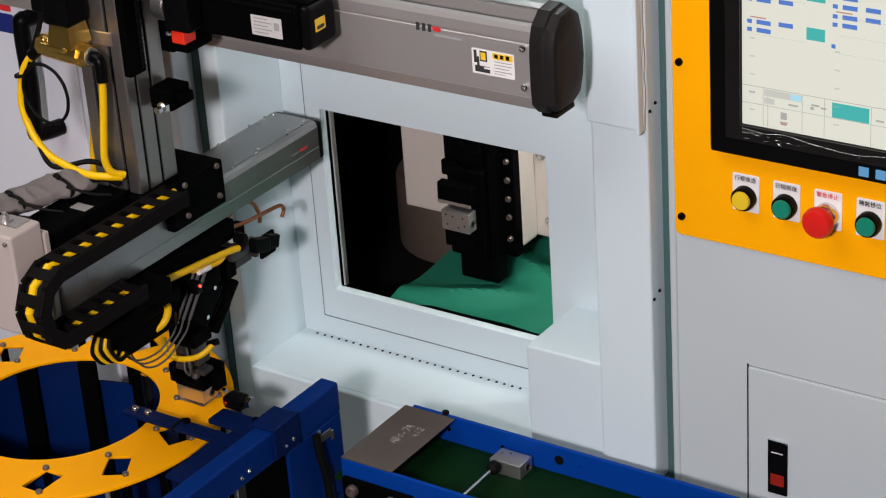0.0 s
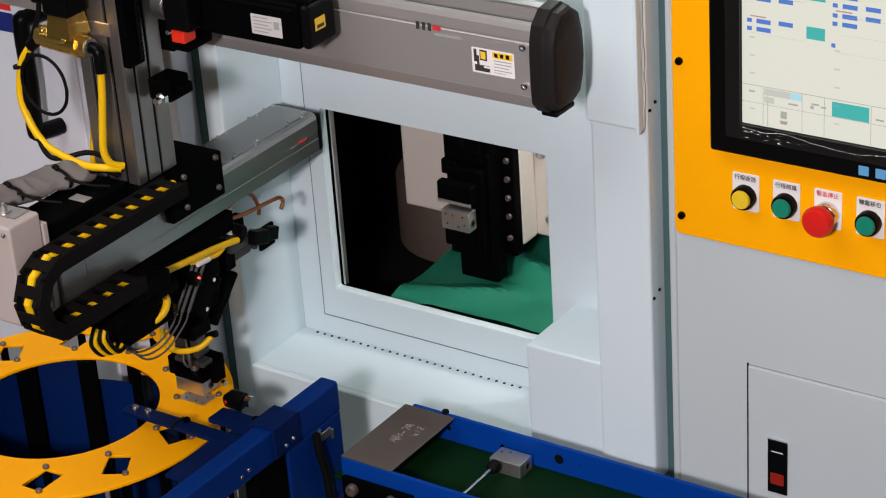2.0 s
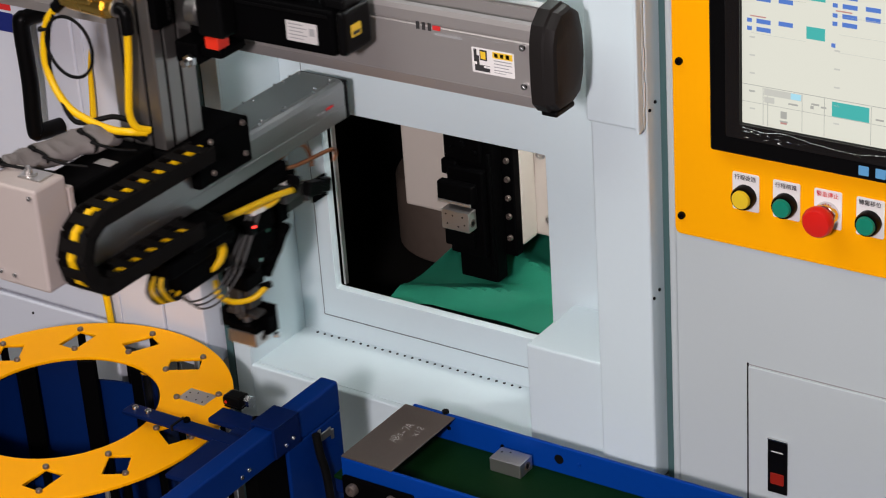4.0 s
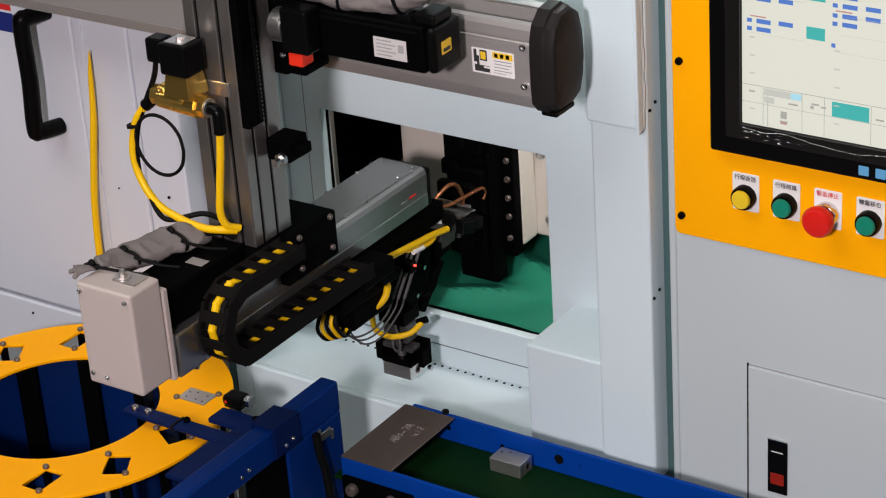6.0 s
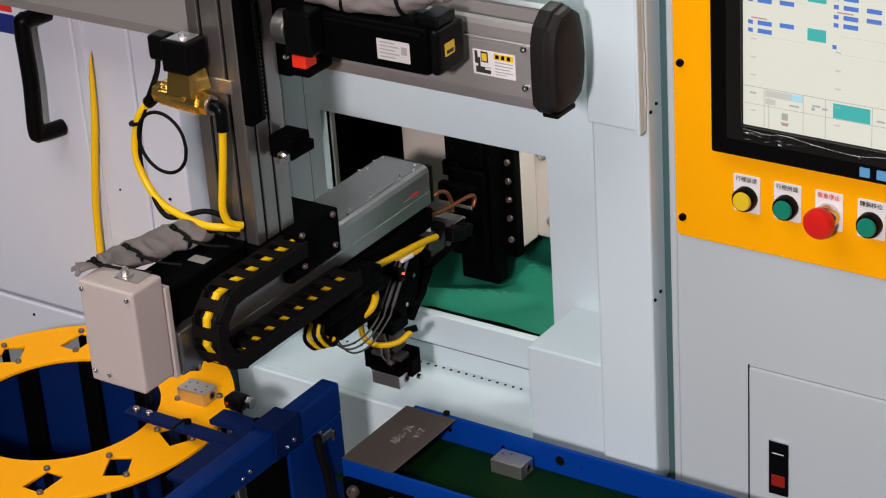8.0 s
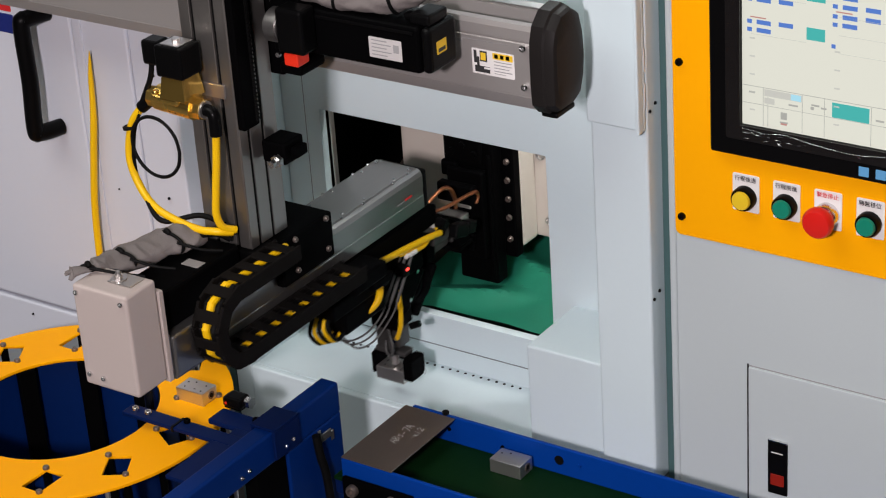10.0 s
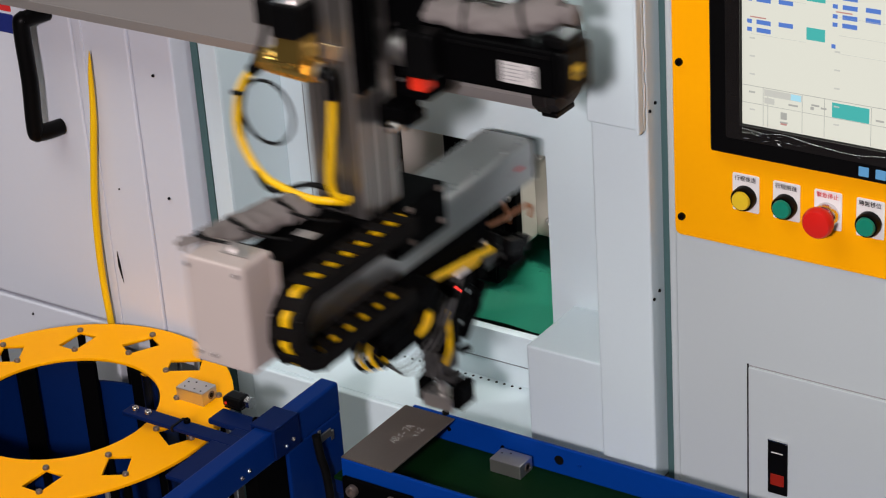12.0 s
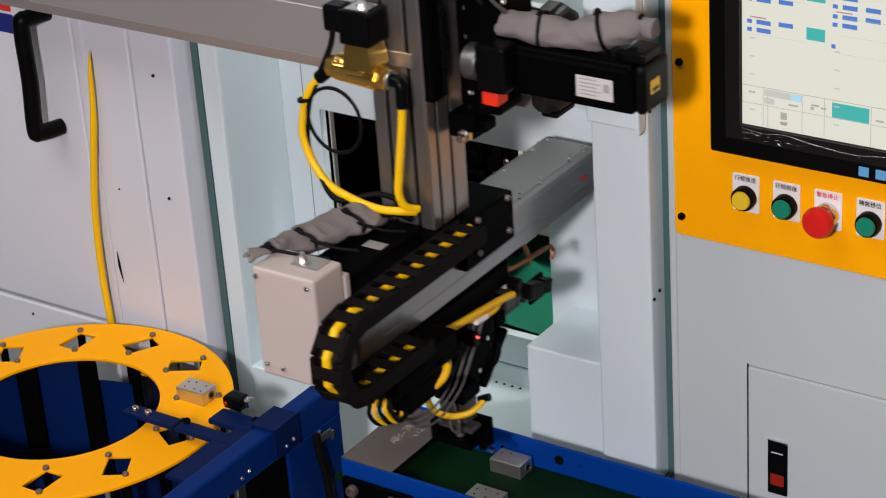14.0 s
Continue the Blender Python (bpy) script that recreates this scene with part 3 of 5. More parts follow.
def conveyor():
    c = thing("conveyor", "blue-railed belt conveyor with a dark green belt", "conveyor", (-0.1, -0.15, 0.78))
    part("belt", box(-0.50, 0.6, -0.226, -0.079, BELT_Z - 0.006, BELT_Z, 0.002), BELT, c, "dark green conveyor belt")
    part("back_rail", box(-0.47, 0.6, -0.0775, -0.072, 0.79, RAIL_Z, 0.0015), BLUE, c)
    part("front_rail", merged(box(-0.478, 0.6, -0.234, -0.2285, 0.76, RAIL_Z, 0.0015), box(-0.3515, 0.6, -0.262, -0.2345, 0.838, 0.843, 0.0015)), BLUE, c)
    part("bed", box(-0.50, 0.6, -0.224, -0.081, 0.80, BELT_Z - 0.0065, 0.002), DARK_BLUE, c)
    hole = part("rail_hole", rod((-0.2365, -0.0785, 0.847), (-0.2365, -0.0765, 0.847), 0.0068), RUBBER, c, "round hole in the rail")
    for x, z in ((-0.41, 0.846), (-0.325, 0.842), (-0.205, 0.848), (0.0, 0.848)):
        screw(c, x, -0.0777, z, 0.0026, mat=BLUE if x > -0.3 else BLACK)
    for x in (-0.335, -0.25):
        screw(c, x, -0.249, 0.843, 0.0030, "z")
    # side plate with idler bolts
    side = part("side_plate", box(-0.474, -0.360, -0.243, -0.2345, 0.770, 0.844, 0.004), BLACK, c, "black bearing plate")
    for x in (-0.454, -0.392):
        screw(side, x, -0.2432, 0.829, 0.0085, mat=DULL_STEEL, name="bolt")
    part("green_hub", rod((-0.425, -0.2432, 0.812), (-0.425, -0.250, 0.812), 0.009), GREEN_CAP, side)
    part("leg", box(-0.20, -0.14, -0.22, -0.09, 0.0, 0.80, 0.003), DARK_BLUE, c)
    part("leg", box(0.40, 0.46, -0.22, -0.09, 0.0, 0.80, 0.003), DARK_BLUE, c)

    p = thing("steel_plate", "flat grey steel plate with chalk scrawl lying across the rails", "steel plate", (-0.437, -0.158, RAIL_Z))
    part("sheet", box(-0.478, -0.397, -0.233, -0.082, RAIL_Z + 0.0002, RAIL_Z + 0.0022, 0.0006), DULL_STEEL, p)
    # chalked letters and figures, stroke by stroke, along the plate
    strokes = {"A": ("0 0 3 10 6 0", "1 4 5 4"), "B": ("0 0 1 10 5 8 1 5 5 3 0 0",), "s": ("5 6 2 6 1 4 4 2 3 0 0 0",), "-": ("0 4 4 4",), "7": ("0 9 6 10 2 0",), "x": ("0 0 5 6", "0 6 5 0"), "1": ("2 0 3 9",), "2": ("0 7 3 9 5 7 0 0 5 1")}
    for word, x0, y0, size in (("ABs-7A", -0.4325, -0.172, 0.00118), ("x12", -0.4165, -0.146, 0.00105)):
        for k, letter in enumerate(word):
            for line in ([strokes[letter]] if isinstance(strokes[letter], str) else strokes[letter]):
                v = [float(q) * size for q in line.split()]
                path = [(x0 - v[n + 1] - 0.0008 * (k % 3), y0 + 0.0082 * k + v[n], RAIL_Z + 0.0023) for n in range(0, len(v), 2)]
                part("chalk_mark", hose(path, 0.00042, 6, 3, flat=0.4), CHALK, p)

    b = thing("stop_nut", "small dark nut beside the plate", "nut", (-0.417, -0.080, RAIL_Z))
    part("nut", rod((-0.417, -0.0745, RAIL_Z), (-0.417, -0.0745, RAIL_Z + 0.0045), 0.0048, sides=6), RUBBER, b)


BLOCK_SIZE = (0.0475, 0.031, 0.020)


def valve_block(base, label, group="aluminium blocks", few=False):
    """A drilled aluminium block whose middle is its base."""
    t = thing("aluminium_block", label, "metal block", base, group)
    sx, sy, sz = (v / 2 for v in BLOCK_SIZE)
    bx, by, bz = base
    part("body", box(bx - sx, bx + sx, by - sy, by + sy, bz - sz, bz + sz, 0.0009), BLOCK, t)
    for dx, dy in ((-0.013, -0.008), (0.004, -0.008), (0.014, 0.006), (-0.005, 0.008), (-0.016, 0.004), (0.016, -0.009))[3 if few else 0:5 if few else 6]:
        part("drilled_hole", rod((bx + dx, by + dy, bz + sz - 0.001), (bx + dx, by + dy, bz + sz + 0.0003), 0.0014, sides=12), RUBBER, t)
    for s in (1, -1):
        part("port", lathe([(0.0062, 0), (0.0062, 0.0006), (0.0052, 0.0007), (0.0050, 0.0002), (0.0001, 0.0001)], 18), DULL_STEEL, t, m=Matrix.Translation((bx + s * sx, by + 0.003, bz)) @ pose(0, 0, 0, 0, 90 * s))
        part("port_bore", rod((bx + s * (sx - 0.001), by + 0.003, bz), (bx + s * (sx + 0.0009), by + 0.003, bz), 0.0035, sides=14), RUBBER, t)
    return t


RING_Z, RING_C, RING_R = 0.861, (-0.914, -0.302), 0.192


def magazine():
    m = thing("ring_magazine", "orange ring table with diamond pockets on a blue drum", "rotary magazine", (RING_C[0], RING_C[1], 0.0))
    loops = [ring(0.242, 96, RING_C), ring(0.1385, 72, RING_C)]
    a0 = 35.1
    pins = []
    for k in range(12):
        a = radians(a0 + 30 * k)
        c = (RING_C[0] + RING_R * math.cos(a), RING_C[1] + RING_R * math.sin(a))
        turn = radians(30 * k)
        loop = []
        for px, py in ((-0.0235, -0.016), (0.0235, -0.016), (0.0235, 0.016), (-0.0235, 0.016)):
            loop.append((c[0] + px * math.cos(turn) - py * math.sin(turn), c[1] + px * math.sin(turn) + py * math.cos(turn)))
        loops.append(loop)
        for s in (-1, 1):
            px, py = s * 0.0245, s * 0.0165
            pins.append((c[0] + px * math.cos(turn) - py * math.sin(turn), c[1] + px * math.sin(turn) + py * math.cos(turn)))
    part("ring_plate", plate(loops, 0.005, 0.0006), ORANGE, m, "orange painted ring plate", m=Matrix.Translation((0, 0, RING_Z)))
    knob = mesh_of("pin", lathe([(0.0046, 0), (0.0046, 0.0028), (0.0038, 0.0042), (0.0001, 0.0044)], 14))
    post = mesh_of("guide_rod", rod((0, 0, -0.40), (0, 0, 0.0), 0.006, sides=12))
    for i, (px, py) in enumerate(pins):
        part("pin", knob, DULL_STEEL, m, m=Matrix.Translation((px, py, RING_Z)))
        part("guide_rod", post, BLACK, m, m=Matrix.Translation((px, py, RING_Z - 0.0055)))
    inner = mesh_of("stanchion", box(-0.013, 0.013, -0.007, 0.007, -0.42, 0.0, 0.002))
    for k in range(10):
        a = radians(46 + 36 * k)
        part("stanchion", inner, BLACK, m, m=Matrix.Translation((RING_C[0] + 0.143 * math.cos(a), RING_C[1] + 0.143 * math.sin(a), RING_Z - 0.0055)) @ pose(0, 0, 0, 0, 0, math.degrees(a) + 90))
    bar = mesh_of("rod", rod((0, 0, -0.42), (0, 0, 0), 0.0035, sides=10))
    for k in range(6):
        for d in (-5, 5):
            a = radians(22 + 60 * k + d)
            part("rod", bar, STEEL, m, "thin bright steel rod", m=Matrix.Translation((RING_C[0] + 0.235 * math.cos(a), RING_C[1] + 0.235 * math.sin(a), RING_Z - 0.0055)))
    for k in range(10):
        a, top = 46 + 36 * k, 0.812 if k == 1 else 0.8545
        arc = [radians(a + 0.4 + 35.2 * n / 6) for n in range(7)]
        loop = [(RING_C[0] + 0.160 * math.cos(q), RING_C[1] + 0.160 * math.sin(q)) for q in arc] + [(RING_C[0] + 0.155 * math.cos(q), RING_C[1] + 0.155 * math.sin(q)) for q in reversed(arc)]
        part("drum_panel", plate_bm([loop], 0.43, top), DRUM_BLUE, m, "dark blue curved drum panel")
    part("shaft", rod((-0.8745, -0.1625, 0.42), (-0.8745, -0.1625, 0.855), 0.0105, sides=20), CHROME, m, "bright steel shaft")
    part("drum_floor", plate_bm([ring(0.159, 64, RING_C)], 0.01, 0.42), BLACK, m)
    part("pedestal", rod((RING_C[0], RING_C[1], 0.0), (RING_C[0], RING_C[1], 0.4098), 0.10, sides=32), DARK_BLUE, m)


def plate_bm(loops, thick, top):
    me = plate(loops, thick)
    me.transform(Matrix.Translation((0, 0, top)))
    bm = bmesh.new()
    bm.from_mesh(me)
    bpy.data.meshes.remove(me)
    return bm


def blue_frame():
    f = thing("blue_frame", "blue painted steel support frame beside the ring table", "steel frame", (-0.53, -0.4, 0.0))
    # beam and leg carry their shade in a darker blue
    part("beam", box(-0.548, -0.519, -0.75, -0.172, 0.894, 0.940, 0.004, 3), SHADED_BLUE, f, "blue welded box beam")
    part("leg", box(-0.5475, -0.5195, -0.290, -0.1725, 0.0, 0.8945, 0.003), SHADED_BLUE, f)
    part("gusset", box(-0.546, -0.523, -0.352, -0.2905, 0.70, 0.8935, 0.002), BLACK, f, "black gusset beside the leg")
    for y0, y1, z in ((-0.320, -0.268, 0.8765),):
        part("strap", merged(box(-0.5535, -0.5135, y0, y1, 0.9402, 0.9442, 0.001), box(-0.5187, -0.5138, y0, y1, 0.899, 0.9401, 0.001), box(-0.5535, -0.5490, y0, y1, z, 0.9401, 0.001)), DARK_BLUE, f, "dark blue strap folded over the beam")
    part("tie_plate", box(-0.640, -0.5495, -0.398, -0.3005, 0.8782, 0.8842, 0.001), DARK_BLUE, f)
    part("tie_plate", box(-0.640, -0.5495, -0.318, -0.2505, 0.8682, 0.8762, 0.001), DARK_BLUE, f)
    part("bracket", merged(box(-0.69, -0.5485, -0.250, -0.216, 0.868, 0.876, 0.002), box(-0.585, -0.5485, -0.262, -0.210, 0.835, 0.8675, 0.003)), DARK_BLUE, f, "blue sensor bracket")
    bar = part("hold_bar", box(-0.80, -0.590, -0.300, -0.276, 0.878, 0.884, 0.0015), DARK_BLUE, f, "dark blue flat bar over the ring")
    for x in (-0.785, -0.762):
        screw(bar, x, -0.288, 0.884, 0.005, "z")
    screw(bar, -0.70, -0.280, 0.884, 0.005, "z", BLACK)
    part("cable_tie", box(-0.712, -0.708, -0.3015, -0.2745, 0.877, 0.8855, 0.0006), RUBBER, bar)
    for x, y in ((-0.60, -0.22), (-0.625, -0.225), (-0.57, -0.235)):
        screw(f, x, y, 0.876, 0.0055, "z", BLACK, "bolt")
    for y, z in ((-0.285, 0.914), (-0.300, 0.911), (-0.372, 0.912), (-0.387, 0.909)):
        screw(f, -0.5137 if y > -0.33 else -0.5187, y, z, 0.0030, "x")
    part("bracket_plate", merged(box(-0.5188, -0.5165, -0.222, -0.200, 0.872, 0.884, 0.001), box(-0.5188, -0.5165, -0.2275, -0.2215, 0.876, 0.892, 0.001), box(-0.5188, -0.5165, -0.2005, -0.1945, 0.864, 0.879, 0.001)), ALU, f, "bright punched steel tag")
    part("cable", hose([(-0.5125, -0.238, 0.893), (-0.511, -0.235, 0.86), (-0.511, -0.226, 0.82), (-0.511, -0.216, 0.70)], 0.006, 10), RUBBER, f, "black rubber cable")
    s = thing("proximity_sensor", "black round proximity sensor with a red lit window", "sensor", (-0.672, -0.20, 0.876))
    part("body", box(-0.692, -0.660, -0.2155, -0.190, 0.8765, 0.893, 0.005), BLACK_PLASTIC, s)
    part("lens", rod((-0.684, -0.2156, 0.885), (-0.684, -0.2165, 0.885), 0.0022), RED_PLASTIC, s)
    part("nut", rod((-0.6595, -0.20, 0.885), (-0.651, -0.20, 0.885), 0.0085, sides=6), CHROME, s)
    part("plinth", box(-0.690, -0.662, -0.213, -0.192, 0.8752, 0.8768, 0.0002), BLACK, s)


def hanging_hose():
    h = thing("air_hose", "flat yellow air hose hanging down before the door", "air hose", (-1.03, -0.06, 0.835))
    part("tube", hose([(-1.002, -0.058, 1.292), (-1.006, -0.058, 1.255), (-1.012, -0.058, 1.19), (-1.022, -0.060, 1.12), (-1.031, -0.062, 1.05), (-1.036, -0.062, 0.98), (-1.037, -0.062, 0.92), (-1.034, -0.062, 0.86), (-1.032, -0.062, 0.80)], 0.0055, 10, radii=[0.0005, 0.004, 0.0055, 0.0055, 0.0055, 0.0055, 0.0055, 0.0055]), YELLOW, h)


# ---- gantry, built where it stands at the start; XC is the arm's middle ----
XC, ARM_TOP, ARM_LOW, ARM_END = -0.755, 1.195, 1.135, 0.09


def extruded_x(profile, x0, x1, bevel=0.0):
    """A bar along x with the given outline in y, z."""
    bm = bmesh.new()
    a = [bm.verts.new((x0, y, z)) for y, z in profile]
    b = [bm.verts.new((x1, y, z)) for y, z in profile]
    n = len(profile)
    for i in range(n):
        bm.faces.new((a[i], a[(i + 1) % n], b[(i + 1) % n], b[i]))
    bm.faces.new(a[::-1])
    bm.faces.new(b)
    bmesh.ops.recalc_face_normals(bm, faces=bm.faces)
    if bevel:
        bmesh.ops.bevel(bm, geom=bm.edges[:], offset=bevel, segments=2, affect="EDGES")
    return bm


def domed(profile, x0, stages):
    """A cap along x: an outline in y, z carried through (x, scale) stages about its middle."""
    n = len(profile)
    cy, cz = sum(q[0] for q in profile) / n, sum(q[1] for q in profile) / n
    bm = bmesh.new()
    rings = [[bm.verts.new((x, cy + (y - cy) * f, cz + (z - cz) * f)) for y, z in profile] for x, f in ((x0, 0.99), *stages)]
    for lo, hi in zip(rings, rings[1:]):
        for i in range(n):
            bm.faces.new((lo[i], lo[(i + 1) % n], hi[(i + 1) % n], hi[i]))
    bm.faces.new(rings[0][::-1])
    bm.faces.new(rings[-1])
    bmesh.ops.recalc_face_normals(bm, faces=bm.faces)
    return smooth(bm, 24)


def cross_actuator():
    a = thing("linear_actuator", "grey anodised linear actuator with black end caps", "linear actuator", (-0.66, -0.09, 1.38))
    lower = [(-0.144, 1.381), (-0.149, 1.396), (-0.149, 1.397), (-0.085, 1.397), (-0.085, 1.381)]
    part("profile", merged(extruded_x([(-0.1485, 1.3972), (-0.1485, 1.4630), (-0.147, 1.4642), (-0.147, 1.4658), (-0.1485, 1.4670), (-0.1485, 1.480), (-0.146, 1.486), (-0.139, 1.4875), (-0.139, 1.470), (-0.110, 1.470), (-0.110, 1.491), (-0.085, 1.491), (-0.085, 1.3972)], -1.125, -0.203), extruded_x(lower, -1.125, -0.203)), ALU_GREY, a)
    part("slot", box(-1.12, -0.2035, -0.1388, -0.1102, 1.4702, 1.4720, 0.0002), RUBBER, a, "dark slot along the top")
    part("cover_strip", box(-1.12, -0.203, -0.107, -0.09, 1.4912, 1.4935, 0.0008), ALU, a, "bright cover strip")
    cap = [(-0.1530, 1.390), (-0.1545, 1.412), (-0.1545, 1.448), (-0.1530, 1.470), (-0.1470, 1.488), (-0.130, 1.503), (-0.106, 1.506), (-0.088, 1.494), (-0.080, 1.466), (-0.078, 1.436), (-0.081, 1.408), (-0.090, 1.386), (-0.108, 1.378), (-0.142, 1.378)]
    part("end_cap", domed(cap, -0.2028, ((-0.2015, 1.0), (-0.1860, 1.0), (-0.1835, 0.955), (-0.1765, 0.945), (-0.1720, 0.905), (-0.1695, 0.80), (-0.1685, 0.55))), CAP_BLACK, a, "black domed end cap")
    part("end_cap", domed(cap, -1.1252, ((-1.1265, 1.0), (-1.142, 1.0), (-1.1445, 0.955), (-1.1515, 0.945), (-1.156, 0.905), (-1.1585, 0.80), (-1.1595, 0.55))), CAP_BLACK, a, "black domed end cap")
    part("foot", box(-0.199, -0.177, -0.140, -0.098, 1.3715, 1.3782, 0.002), BLACK_PLASTIC, a)
    for z in (1.459, 1.410):
        screw(a, -0.2135, -0.1487, z, 0.0045)
    part("bracket", box(-1.0, -0.35, -0.0845, 0.002, 1.42, 1.47, 0.002), GREY_PAINT, a, "mounting rail behind the actuator")
    part("sensor_clip", box(-0.935, -0.895, -0.12, -0.1, 1.3735, 1.3805, 0.001), BLACK, a)
    sticker = part("warning_label", plate([rounded(-0.287, -0.2275, 1.416, 1.448, 0.0015)], 0.0006, 0.0001), WHITE, a, "white and yellow warning label", m=front_at(0, -0.1487, 0))
    for b, mat in (((-0.2840, -0.2800, 1.430, 1.446), INK), ((-0.2800, -0.2765, 1.426, 1.438), INK), ((-0.283, -0.262, 1.4185, 1.4265), INK), ((-0.2755, -0.2655, 1.4325, 1.446), INK), ((-0.2575, -0.2295, 1.438, 1.446), LABEL_YELLOW), ((-0.274, -0.267, 1.4345, 1.444), LABEL_YELLOW), ((-0.270, -0.261, 1.4235, 1.426), WHITE), ((-0.255, -0.250, 1.4395, 1.4445), INK), ((-0.247, -0.242, 1.4395, 1.4445), INK), ((-0.239, -0.234, 1.4395, 1.4445), INK),
                   ((-0.256, -0.231, 1.4345, 1.4355), GREY_INK), ((-0.256, -0.231, 1.4305, 1.4315), GREY_INK), ((-0.256, -0.235, 1.4265, 1.4275), GREY_INK), ((-0.256, -0.231, 1.4225, 1.4235), GREY_INK), ((-0.256, -0.240, 1.4195, 1.4202), GREY_INK)):
        part("print", plate([rounded(*b, 0.0003)], 0.0004, 0.00005), mat, sticker, m=Matrix.Translation((0, 0, (0.0003 if b[0] < -0.268 and mat is WHITE else 0.0006 if b[0] == -0.274 else 0) + 0.0003)))
    # maker's mark as plain bars
    for b, mat in (((-0.3655, -0.3605, 1.458, 1.468), INK), ((-0.3570, -0.3520, 1.458, 1.468), INK), ((-0.3485, -0.3435, 1.458, 1.468), INK), ((-0.3415, -0.3300, 1.460, 1.466), RED_INK), ((-0.340, -0.300, 1.4535, 1.4570), GREY_INK), ((-0.325, -0.235, 1.4585, 1.4590), GREY_INK)):
        part("maker_mark", plate([rounded(*b, 0.0002)], 0.0004, 0.00005), mat, a, m=front_at(0, -0.1487, 0))
    return a


def sleeve(path, radii, parent, bands, flat=1.0, tail=None):
    """A wrinkled cloth sleeve with dark straps, whose tails run down to the thing it lies on."""
    bm = hose(path, 0.02, 30, 14, flat=flat, radii=radii)
    for v in bm.verts:
        n = noise.noise(v.co * 24) * 0.0035 - abs(noise.noise(Vector((v.co.x * 34, v.co.y * 34, v.co.z * 70)) + Vector((7, 1, 3)))) ** 0.7 * 0.0055 - abs(noise.noise(v.co * 150)) * 0.0014 + 0.002
        v.co += v.normal * n
    cloth = part("cloth_sleeve", smooth(bm, 80), CLOTH, parent, "wrinkled grey cloth sleeve with black ties")
    line = curve_points(path, 12)
    for f in bands:
        i = int(f * (len(line) - 1))
        way = (line[min(i + 1, len(line) - 1)] - line[i - 1]).normalized()
        side = way.cross(Vector((0, 0, 1))).normalized()
        up = side.cross(way)
        r = float(np.interp(f, np.linspace(0, 1, len(radii)), radii)) * 1.04
        loop = [line[i] + way * 0.006 * math.cos(a) + side * r * math.cos(a) + up * r * flat * math.sin(a) for a in (2 * math.pi * k / 16 for k in range(17))]
        part("strap", hose(loop, 0.0022, 8, 3), RUBBER, cloth)
        part("strap_knot", hose([line[i] + up * r * flat - side * 0.004, line[i] + up * (r * flat + 0.003), line[i] + up * r * flat + side * 0.005], 0.0034, 8, 4), RUBBER, cloth)
        if tail:
            end = line[i] + Vector(tail)
            part("strap_tail", hose([line[i] + side * r * 0.8 + up * r * flat * 0.5, (line[i] + side * r + end) / 2, end], 0.0020, 8, 4), RUBBER, cloth)
    return cloth


